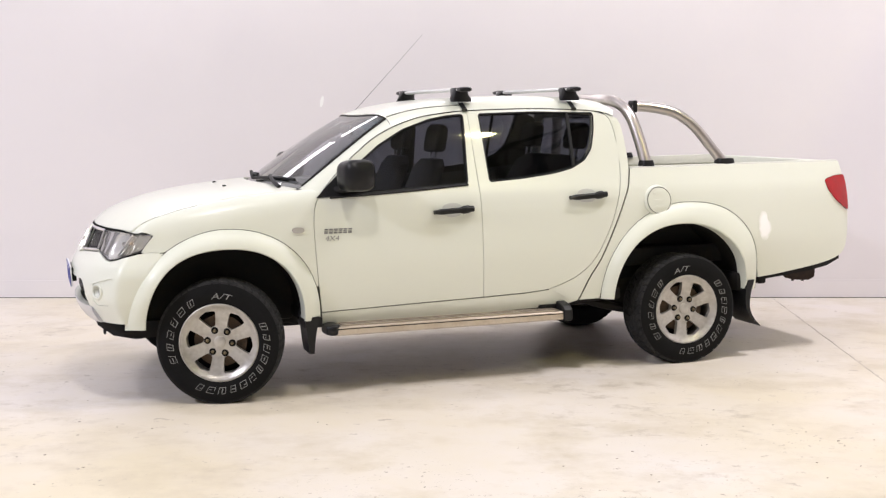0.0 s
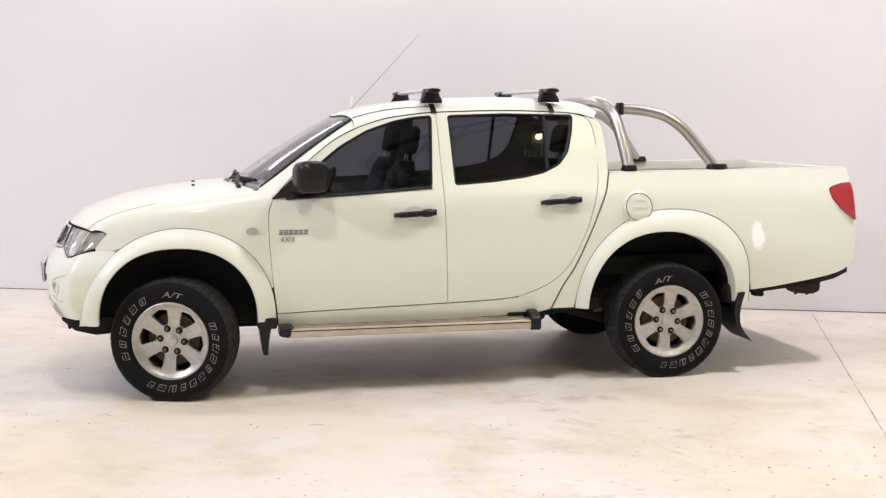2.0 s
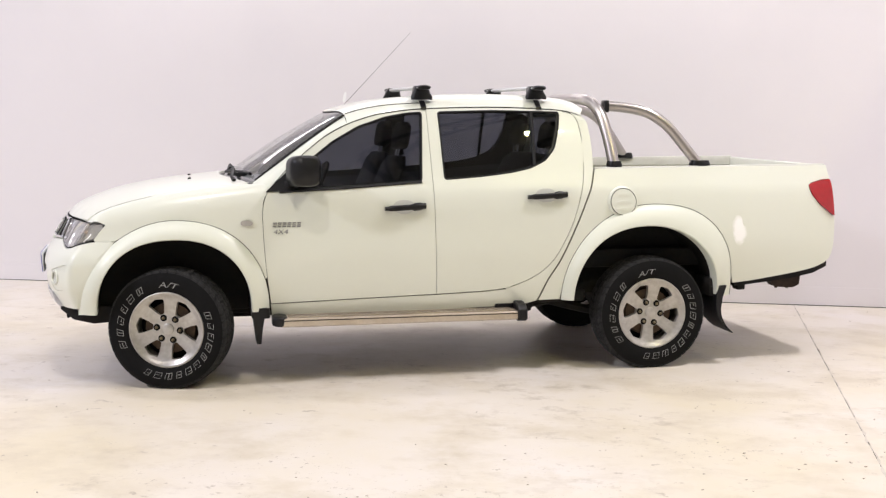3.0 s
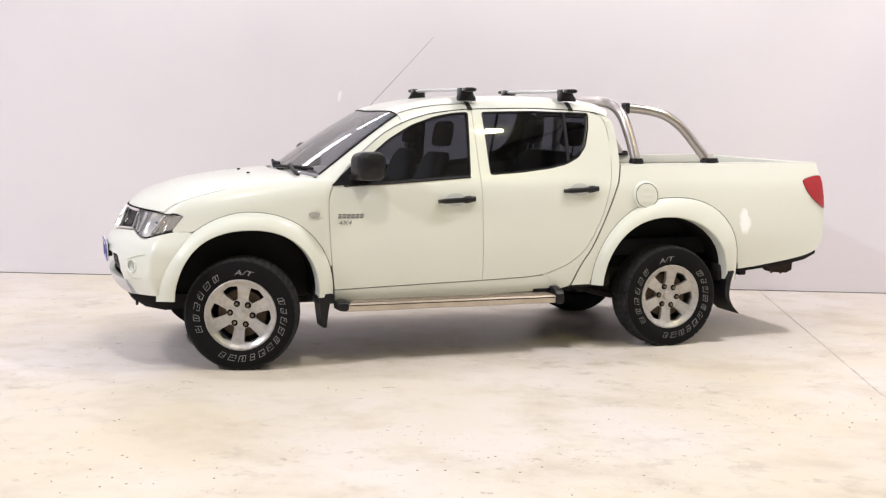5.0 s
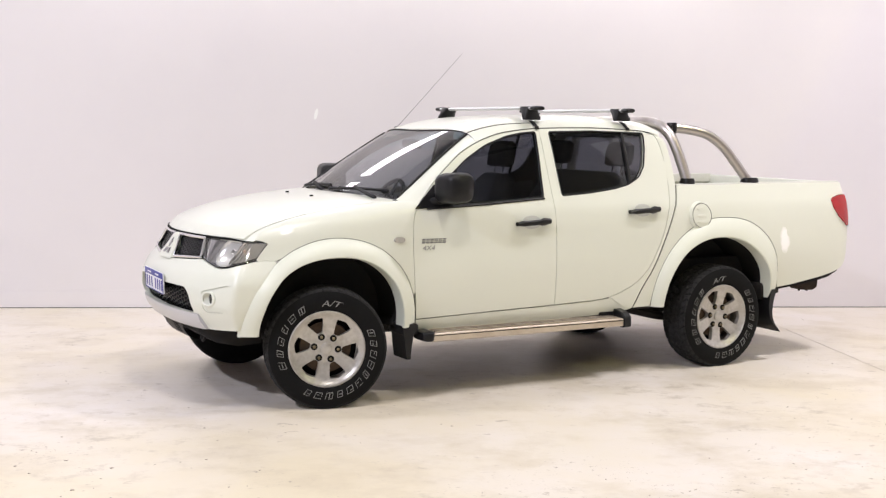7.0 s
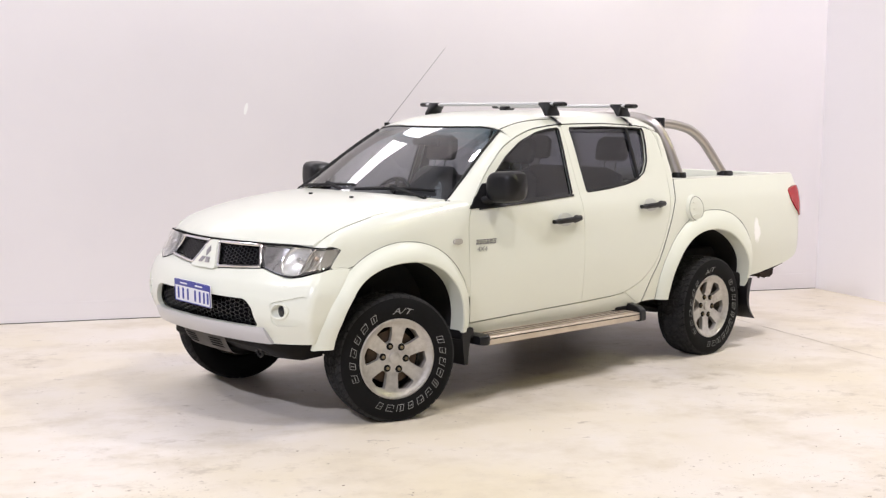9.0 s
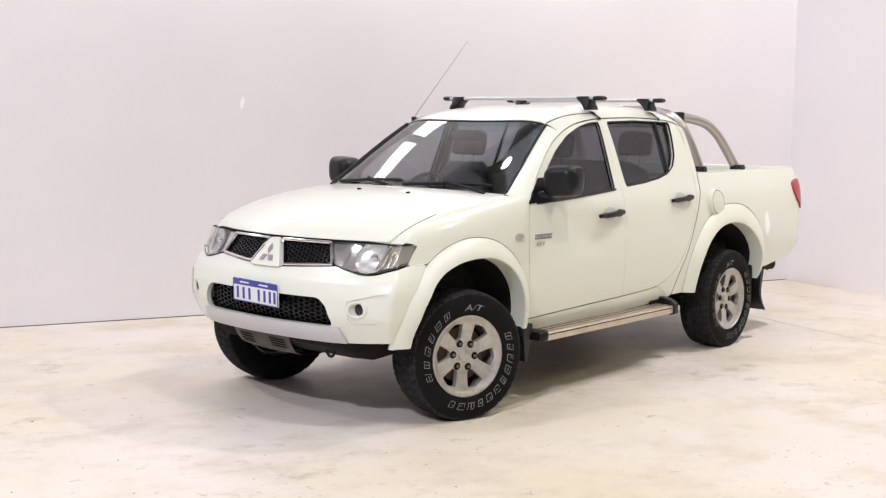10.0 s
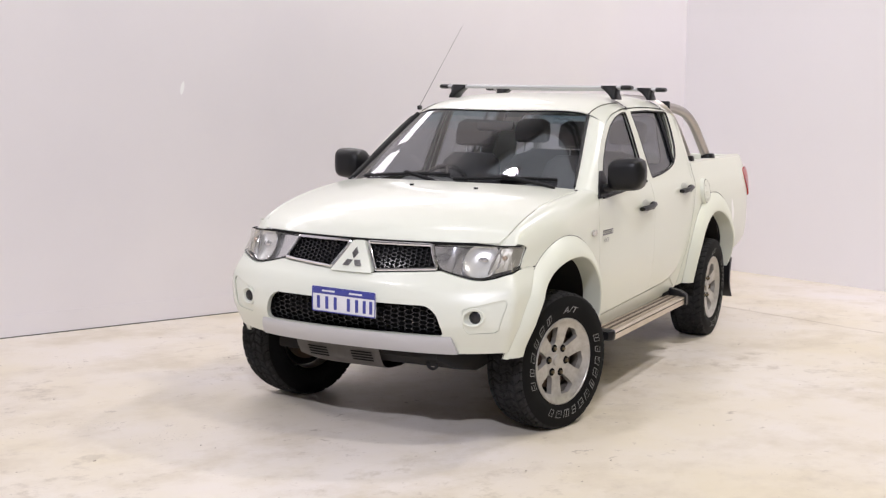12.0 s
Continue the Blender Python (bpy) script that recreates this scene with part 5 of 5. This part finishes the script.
for s in (-1, 1):
    br = [[(x, s * y, z + dz) for y, dz in ((0.56, 0), (0.72, 0), (0.72, -0.032 - 0.05 * max(0, x - 3.8)), (0.56, -0.032 - 0.05 * max(0, x - 3.8)))] for x, z in ((3.62, 0.520), (3.85, 0.546), (4.05, 0.580), (4.18, 0.612), (4.275, 0.660))]
    part("bumper_bracket", loft(br), UNDER, rb)
    drop = rounded([(3.885, 0.556), (3.897, 0.505), (3.935, 0.470), (4.055, 0.462), (4.100, 0.482), (4.108, 0.560)], 0.008)
    part("bracket_drop", loft([[(x, y, z) for x, z in drop] for y in (s * 0.64 - 0.05, s * 0.64 + 0.05)]), RUSTY, rb, "rusty bracket plate")
    for x, z in ((3.950, 0.468), (4.030, 0.463)):
        part("bracket_bolt", tube([(x, s * 0.655, z + 0.01), (x, s * 0.655, z - 0.010)], 0.010, 6), RUSTY, rb)
    part("bracket_drop", box(3.66, 3.72, s * 0.64 - 0.04, s * 0.64 + 0.04, 0.455, 0.500, 0.01), UNDER, rb)
    part("bumper_end", box(4.22, 4.29, s * 0.62 - 0.06, s * 0.62 + 0.06, 0.605, 0.662, 0.015), UNDER, rb)
part("tow_bar", box(4.05, 4.30, -0.04, 0.04, 0.47, 0.55, 0.01), UNDER, rb)

leg = [(2.784, 0.693, 1.29), (2.772, 0.649, 1.407), (2.757, 0.604, 1.512), (2.740, 0.555, 1.600), (2.716, 0.486, 1.664), (2.695, 0.38, 1.696), (2.685, 0.24, 1.704)]
hoop = [(x, -y, z) for x, y, z in leg] + [(2.683, 0.0, 1.706)] + leg[::-1]
bar = part("sports_bar", tube(spline(hoop, 6), 0.037, 14), STEEL, truck, "polished stainless sports bar behind the cab")
for s in (-1, 1):
    stay = [(3.358, 0.686, 1.29), (3.276, 0.660, 1.398), (3.173, 0.627, 1.526), (3.07, 0.594, 1.604), (2.985, 0.567, 1.634), (2.884, 0.535, 1.652), (2.775, 0.508, 1.660)]
    part("stay", tube(spline([(x, s * y, z) for x, y, z in stay], 6), 0.034, 14), STEEL, bar, "polished stainless rear stay")
    part("clamp", box(2.768, 2.800, min(s * 0.556, s * 0.472), max(s * 0.556, s * 0.472), 1.618, 1.697, 0.010), BLACK, bar, "black clamp")
for s, x, w in ((-1, 2.785, 0.047), (1, 2.785, 0.047), (-1, 3.366, 0.066), (1, 3.366, 0.066)):
    part("foot", loft([[(x + c, s * 0.697 + d, z) for c, d in superoval(0, 0, w * f, 0.048 * f, 3.0, 18)] for z, f in ((1.274, 1.0), (1.290, 1.0), (1.312, 0.86))]), BLACK, bar, "black plastic foot")

# ---------------------------------------------------------------- the truck: wheels
TYRE = [(-0.092, 0.214), (-0.104, 0.222), (-0.116, 0.245), (-0.1225, 0.278), (-0.121, 0.305), (-0.116, 0.325)]
side_y = curve([0.214, 0.222, 0.245, 0.278, 0.305, 0.325], [0.092, 0.104, 0.116, 0.1225, 0.121, 0.116])
HUBZ = 0.350


def tyre_mesh():
    """The smooth sidewalls and shoulders."""
    return loft([[(r * math.cos(t), y, max(-HUBZ + 0.001, r * math.sin(t))) for t in (2 * math.pi * k / 120 for k in range(120))] for y, r in TYRE + [(-0.113, 0.338), (-0.104, 0.344), (0.104, 0.344), (0.113, 0.338)] + [(-y, r) for y, r in TYRE[::-1]]], caps=False)


def tread_mesh():
    """Staggered blocks with slanting grooves between them."""
    n, m, count = 432, 44, 46
    R = []
    for j in range(m + 1):
        v = -1 + 2 * j / m
        ring = []
        for k in range(n):
            t = 2 * math.pi * k / n
            ph = t / (2 * math.pi) * count
            zig = 0.35 * abs((ph * 1.0) % 2 - 1)
            col = (v + 1) * 2.5 + zig * math.cos(math.pi * v)
            c = math.floor(col)
            f = col - c
            lat = (ph + 0.43 * c + (0.55 if c % 2 else -0.55) * f) % 1.0
            r = 0.3585 - 0.012 * abs(v) ** 3.2
            cut = 0.0
            if (f < 0.10 or f > 0.92) and 0.12 < (v + 1) / 2 < 0.88:
                cut = 0.012
            if lat < 0.16:
                cut = max(cut, 0.012)
            elif 0.54 < lat < 0.60 and 0.2 < f < 0.8:
                cut = max(cut, 0.004)
            if abs(v) > 0.999:
                r, cut = 0.338, 0.0
            r -= cut
            ring.append((r * math.cos(t), v * 0.1135, max(-HUBZ + 0.0008, r * math.sin(t))))
        R.append(ring)
    return loft(R, caps=False)


def on_tyre(ang, r, lift=0.0015):
    return (r * math.cos(ang), -(side_y(r) + lift), r * math.sin(ang))


def wheel():
    w = part("wheel", loft([[(r * math.cos(t), y, r * math.sin(t)) for t in (2 * math.pi * k / 40 for k in range(40))] for y, r in ((-0.100, 0.213), (-0.085, 0.200), (0.0, 0.192), (0.09, 0.205))], caps=False), BARREL, truck, "wheel with white-lettered all-terrain tyre and silver alloy rim")
    part("brake_drum", loft([[(r * math.cos(t), y, r * math.sin(t)) for t in (2 * math.pi * k / 32 for k in range(32))] for y, r in ((-0.035, 0.06), (-0.03, 0.150), (0.05, 0.155), (0.06, 0.08))]), BRAKE, w, "brown rusty brake drum")
    # black disc added to stop light showing through the rim windows
    part("dark_backing_disc", loft([[(r * math.cos(t), y, r * math.sin(t)) for t in (2 * math.pi * k / 32 for k in range(32))] for y, r in ((0.030, 0.192), (0.034, 0.02))]), SEAM, w)
    part("tyre", tyre_mesh(), RUBBER, w, "black all-terrain tyre with white lettering", angle=28)
    part("tread", tread_mesh(), TREAD, w, "dusty block tread", angle=20)
    # rim face with six windows
    dish = curve([0.0, 0.05, 0.085, 0.10, 0.17, 0.200, 0.212, 0.222], [-0.066, -0.066, -0.064, -0.068, -0.080, -0.092, -0.104, -0.106])
    holes = []
    for k in range(6):
        t0 = radians(113 + 60 * k)
        pl = [(0.093, -9.5), (0.140, -15.0), (0.180, -16.5), (0.190, 0), (0.180, 16.5), (0.140, 15.0), (0.093, 9.5)]
        holes.append(rounded([(r * math.cos(t0 + radians(d)), r * math.sin(t0 + radians(d))) for r, d in pl], 0.010, 3))
    circ = [(0.223 * math.cos(2 * math.pi * k / 72), 0.223 * math.sin(2 * math.pi * k / 72)) for k in range(72)]
    rim = part("rim", sheet(circ, lambda x, z: (x, dish(math.hypot(x, z)) + 0.0, z), 0.011, holes, (0, 0.03, 0)), ALLOY, w, "scuffed silver six-spoke alloy rim", angle=50)
    part("rim_lip", tube([(0.2195 * math.cos(t), -0.105, 0.2195 * math.sin(t)) for t in (2 * math.pi * k / 64 for k in range(64))], 0.0055, 8, closed=True), ALLOY, w)
    part("centre_cap", loft([[(r * math.cos(t), y, r * math.sin(t)) for t in (2 * math.pi * k / 28 for k in range(28))] for y, r in ((-0.064, 0.034), (-0.074, 0.033), (-0.077, 0.028), (-0.078, 0.010))]), ALLOY, w, "silver centre cap")
    for k in range(6):
        t0 = radians(113 + 60 * k)
        cx, cz = 0.070 * math.cos(t0), 0.070 * math.sin(t0)
        # raised black disc stands in for the shade inside the pocket
        part("nut_pocket", loft([[(cx + r * math.cos(t), y, cz + r * math.sin(t)) for t in (2 * math.pi * j / 16 for j in range(16))] for y, r in ((-0.064, 0.0205), (-0.0685, 0.0195), (-0.0680, 0.002))]), SEAM, w)
        part("wheel_nut", loft([[(cx + r * math.cos(t), y, cz + r * math.sin(t)) for t in (2 * math.pi * j / 6 for j in range(6))] for y, r in ((-0.060, 0.0095), (-0.078, 0.0095), (-0.081, 0.005))]), NUT, w, "brass-coloured wheel nut", smooth=False)
    # raised white bars where a name stands on the sidewall, each an outlined block
    def block(deg, wide, k):
        """A slanting outlined block with a bar across it."""
        bm = bmesh.new()
        a0, r0, r1, th = radians(deg), 0.253, 0.290, 0.0030
        hw, lean = radians(wide), radians(2.2)
        cross = ((-0.5, 0.6, 0.45, 0.55), (-0.1, 0.15, 0.2, 0.8), (-0.6, 0.2, 0.35, 0.45), (0.0, 0.7, 0.55, 0.65))[k % 4]
        n = 4
        def at(u, v, lift):
            return on_tyre(a0 + hw * u - lean * (v - 0.5), r0 + (r1 - r0) * v, lift)
        e, f = th / (hw * 0.27), th / (r1 - r0)
        for u0, u1, v0, v1 in ((-1, 1, 0, f), (-1 if k % 3 else -0.2, 1, 1 - f, 1), (-1, -1 + e, 0, 1), (1 - e, 1, 0, 1 if k % 4 != 2 else 0.6), cross):
            lift = 0.0022 if v0 in (0, 1 - f) and v1 != 1 else 0.0026
            loft([[at(u0 + (u1 - u0) * j / n, v0 + (v1 - v0) * q, lift) for j in range(n + 1)] for q in (0, 0.5, 1)], bm, closed=False)
        return bm
    for k in range(6):
        part("sidewall_bar", block(199 - 15.2 * k, 4.6 - 0.7 * (k % 2), k), LETTER, w)
    for k in range(11):
        part("sidewall_bar", block(20 - 13.4 * k, 4.4 - 1.1 * (k % 3 == 1), k + 1), LETTER, w)
    text_part("sidewall_text", "A/T", 0.047, lambda u, v: on_tyre(radians(86) - (u * 1.55 + v * 0.4) / 0.27, 0.254 + v * 1.0, 0.003), LETTER, w, "white raised letters")
    return w


TREAD = material("dusty_tread", (0.030, 0.030, 0.030), 0.85, grain=0.5, scale=45, stain=0.5, stain_scale=12, colour2=(0.012, 0.012, 0.0125), bump=0.2, spec=0.15)
BRAKE = material("rusty_brake", (0.10, 0.065, 0.04), 0.7, metal=0.3, grain=0.5, scale=40, colour2=(0.05, 0.035, 0.025))
NUT = material("wheel_nut_metal", (0.20, 0.16, 0.10), 0.4, metal=0.8, grain=0.3, scale=200)
BARREL = material("dirty_rim_barrel", (0.34, 0.31, 0.27), 0.45, metal=0.5, grain=0.4, scale=30, stain=0.6, stain_scale=12, colour2=(0.10, 0.08, 0.06))
STEER = -17.0
first = wheel()
first.matrix_basis = pose(3.0, -0.752, HUBZ)
copy_thing(first, pose(0.020, -0.752, HUBZ, 0, 0, STEER))
for x, rz in ((0.020, 180 + STEER), (3.0, 180)):
    copy_thing(first, pose(x, 0.752, HUBZ, 0, 0, rz))
for o in first.children:                         # the rear tyre stands turned a little further
    if o.name.startswith(("sidewall", "tyre")):
        o.matrix_basis = pose(0, 0, 0, 0, -16, 0) if o.name.startswith("sidewall") else o.matrix_basis

# ---------------------------------------------------------------- the truck: wipers, aerial, cabin
def wiper(y0, y1, pivot):
    blade = [Vector(screen_pt(0.035 + 0.045 * math.sin(math.pi * t * 0.5), (y0 + (y1 - y0) * t) / 0.69)) + Vector((-0.010, 0, 0.010)) for t in [k / 10 for k in range(11)]]
    w = part("wiper", tube(blade, 0.010, 6), TRIM, truck, "black windscreen wiper")
    mid = blade[5]
    part("wiper_arm", tube(spline([(0.405, pivot, 1.208), (0.395, pivot + (mid.y - pivot) * 0.3, 1.228), (mid.x - 0.008, mid.y, mid.z + 0.012)], 5), 0.012, 6), TRIM, w)


wiper(0.60, 0.02, 0.10)
wiper(-0.02, -0.60, -0.62)
aerial = part("aerial", tube([(1.206, 0.635, 1.640), (1.455, 0.609, 1.908), (1.703, 0.582, 2.176)], [0.0024, 0.0018, 0.0014], 6), material("dark_steel", (0.25, 0.24, 0.24), 0.35, metal=0.9), truck, "thin steel aerial")
part("aerial_base", box(1.180, 1.222, 0.626, 0.644, 1.612, 1.640, 0.006), BLACK, aerial)

dash = part("dashboard", loft([[(x, y, z) for x, z in spline([(0.46, 1.15), (0.55, 1.175), (0.72, 1.165), (0.82, 1.10), (0.86, 0.98), (0.82, 0.80), (0.6, 0.75)], 3)] for y in [-0.70 + 1.4 * k / 12 for k in range(13)]], closed=False), DASH, truck, "dark grey dashboard")
part("instrument_hood", loft([[(x, y, z) for x, z in superoval(0.80, 1.165, 0.09, 0.05 * f, 2.5, 14)] for y, f in ((0.20, 0.3), (0.24, 0.9), (0.50, 0.9), (0.54, 0.3))]), DASH, dash)
SW = pose(0.99, 0.37, 1.10, 0, -62, 0)
wheel_rim = part("steering_wheel", moved(tube([(0.185 * math.cos(t), 0.185 * math.sin(t), 0) for t in (2 * math.pi * k / 36 for k in range(36))], 0.015, 8, closed=True), SW), TRIM, truck, "black steering wheel")
part("wheel_hub", moved(loft([[(x, y, z) for x, y in superoval(0, 0, 0.07 * f, 0.08 * f, 3, 16)] for z, f in ((-0.05, 0.6), (0.0, 1.0), (0.02, 0.8))]), SW), TRIM, wheel_rim)
for a in (0, 180, 270):
    part("spoke", moved(tube([(0.06 * math.cos(radians(a)), 0.06 * math.sin(radians(a)), 0), (0.18 * math.cos(radians(a)), 0.18 * math.sin(radians(a)), 0)], 0.014, 6), SW), TRIM, wheel_rim)


def seat(x, y, width):
    s = part("seat", loft([[(x - 0.42 + c * f, y + d * f * width / 0.5, z) for c, d in superoval(0, 0, 0.25, 0.25, 4, 24)] for z, f in ((0.52, 0.85), (0.60, 1.0), (0.74, 1.0), (0.78, 0.85))]), CLOTH, truck, "grey cloth seat")
    part("backrest", loft([[(x - 0.22 + 0.24 * t + c * f, y + d * f * width / 0.5, 0.72 + 0.62 * t) for c, d in superoval(0, 0, 0.065, 0.25 * (1 - 0.25 * t ** 3), 3.5, 24)] for t, f in ((0, 0.85), (0.06, 1), (0.3, 1.05), (0.6, 1), (0.92, 0.95), (1.0, 0.7))]), CLOTH, s)
    for hy in ([0.0] if width < 0.6 else [-0.36, 0.36]):
        part("headrest", loft([[(x + 0.035 + 0.03 * t + c * f, y + hy + d * f, 1.385 + 0.17 * t) for c, d in superoval(0, 0, 0.048, 0.135, 3.2, 22)] for t, f in ((0, 0.75), (0.08, 0.95), (0.5, 1.0), (0.85, 0.93), (1.0, 0.6))]), CLOTH, s)
        for d in (-0.05, 0.05):
            part("headrest_post", tube([(x + 0.02, y + hy + d, 1.32), (x + 0.035, y + hy + d, 1.40)], 0.006, 6), CHROME, s)


seat(1.42, -0.36, 0.5)
seat(1.42, 0.36, 0.5)
seat(2.40, 0.0, 1.25)
part("inside_mirror", loft([[(0.985 + c, y, 1.525 + d) for c, d in superoval(0, 0, 0.012, 0.032 * f, 3, 14)] for y, f in ((-0.12, 0.6), (-0.11, 1), (0.11, 1), (0.12, 0.6))]), TRIM, truck, "inside mirror")
for side in (-1, 1):
    part("door_card", sheet([(0.62, 0.52), (2.3, 0.54), (2.5, 1.1), (2.44, 1.24), (1.6, 1.17), (0.70, 1.13)], lambda x, z: (x, side * (half(x, z) - 0.06), z), 0.15), DASH, truck, "dark grey door trim")
    part("inner_pillar", box(1.545, 1.64, min(side * 0.60, side * 0.745), max(side * 0.60, side * 0.745), 1.15, 1.2, 0.01), DASH, truck)
part("roof_lining", loft([[roof_pt(x, v)[:2] + (roof_pt(x, v)[2] - 0.03,) for v in [-0.93 + 1.86 * k / 12 for k in range(13)]] for x in [1.12 + 1.46 * k / 10 for k in range(11)]], closed=False), material("grey_headliner", (0.55, 0.54, 0.52), 0.9, grain=0.2, scale=150), truck, "light grey roof lining")

# ---------------------------------------------------------------- roof bars, clamped to the roof
def roof_bar(x):
    t = thing("roof_bar", "silver aero roof bar on black clamp feet", "roof bar", (x, 0, 0), "roof bars on the cab")
    prof = superoval(0, 0, 0.036, 0.0125, 2.2, 18)
    part("crossbar", loft([[(c * f, y, 1.769 + d * f) for c, d in prof] for y, f in ((-0.655, 0.7), (-0.65, 1.0), (0, 1.0), (0.65, 1.0), (0.655, 0.7))]), SILVER, t, "silver aluminium crossbar")
    for s in (-1, 1):
        z0 = roof_pt(x, 0.53 / half(x, door_top(x)))[2]
        rings = []
        for z, w, d, dy in ((z0 + 0.004, 0.066, 0.020, 0.018), (z0 + 0.022, 0.068, 0.024, 0.012), (z0 + 0.046, 0.056, 0.034, -0.004), (1.768, 0.046, 0.060, -0.024), (1.781, 0.038, 0.054, -0.028)):
            rings.append([(c, s * (0.545 + dy) + e, z) for c, e in superoval(0, 0, w, d, 3.5, 22)])
        foot = part("foot", loft(rings), BLACK, t, "black plastic clamp foot")
        part("foot_cap", loft([[(c, y, 1.769 + d) for c, d in superoval(0, 0, 0.040 * f, 0.0155 * f, 2.4, 18)] for y, f in ((s * 0.60, 1.0), (s * 0.652, 1.0), (s * 0.664, 0.7))]), BLACK, foot, "black end cap")
        zt = door_top(x)
        pts = [(s * (half(x, zt) + 0.010), zt - 0.004), (s * (half(x, zt) + 0.004), zt + 0.015)] + [(s * half(x, zt) * v, roof_pt(x, v)[2] + 0.006) for v in (0.985, 0.96, 0.93, 0.88)]
        part("clamp_strap", loft([[(0.017, y, z) for y, z in pts], [(-0.017, y, z) for y, z in pts]], closed=False), BLACK, foot, "black clamp strap")


roof_bar(1.566)
roof_bar(2.304)

# ---------------------------------------------------------------- lamps and added fill lamps under the roof, small marks on the floor
for lx, ly, lz, *_ in LAMPS:
    hb = thing("bay_and_fill_lamp", "round lamp under the shed roof, high-bay or added fill", "lamp", (lx, ly, lz), "high-bay lamps")
    part("reflector_bell", loft([[(r * math.cos(t), r * math.sin(t), z) for t in (2 * math.pi * k / 24 for k in range(24))] for r, z in ((0.26, -0.15), (0.22, 0.02), (0.10, 0.16), (0.06, 0.30))], caps=False), SHED, hb)
    part("hanger", tube([(0, 0, 0.28), (0, 0, 8.4 - lz)], 0.012, 6), SHED, hb)

# white oval painted as a spot of light thrown on the wall
WALL_SPOT = material("wall_spot_white", (0.90, 0.90, 0.89), 0.5, grain=0.1, scale=60)
patch = part("wall_light_spot", sheet(superoval(0, 0, 0.015, 0.050, 2.0, 20), lambda u, v: (u, -0.002, v), 0.03), WALL_SPOT)
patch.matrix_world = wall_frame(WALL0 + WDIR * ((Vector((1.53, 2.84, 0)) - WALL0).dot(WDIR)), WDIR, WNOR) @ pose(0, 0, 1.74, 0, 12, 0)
tagged(patch, "small painted light spot on the wall", "patch", "", "structure")

# grit and flakes lying about the floor
rnd = random.Random(7)
bm = bmesh.new()
for _ in range(320):
    gx, gy = rnd.uniform(-4.5, 6.0), rnd.uniform(-6.0, 2.0)
    if rnd.random() < 0.6:
        cx, cy, cs = rnd.choice(((-1.5, -2.2, 0.9), (-1.9, -1.2, 0.5), (-0.9, -3.0, 0.35), (2.4, -2.6, 0.6), (3.4, -3.0, 0.5), (1.0, -3.4, 0.4), (-3.0, -2.0, 0.5)))
        gx, gy = rnd.gauss(cx, cs), rnd.gauss(cy, cs * 0.7)
    r = rnd.uniform(0.002, 0.006) * (1.0 if rnd.random() < 0.9 else 1.8)
    a0 = rnd.uniform(0, 6.28)
    top = [(gx + r * rnd.uniform(0.5, 1.0) * math.cos(a0 + k * 1.2566) * 1.6, gy + r * rnd.uniform(0.5, 1.0) * math.sin(a0 + k * 1.2566), 0.0015 + r * 0.25 * rnd.random()) for k in range(5)]
    base = [(x, y, 0.0) for x, y, _ in top]
    loft([base, top], bm)
part("floor_grit", bm, material("brown_grit", (0.30, 0.25, 0.20), 0.9, grain=0.9, scale=8, colour2=(0.50, 0.44, 0.37)), None, "scattered brown grit and dry leaf flakes on the floor", smooth=False)
tagged(bpy.data.objects["floor_grit"], "", "grit", "", "stuff")
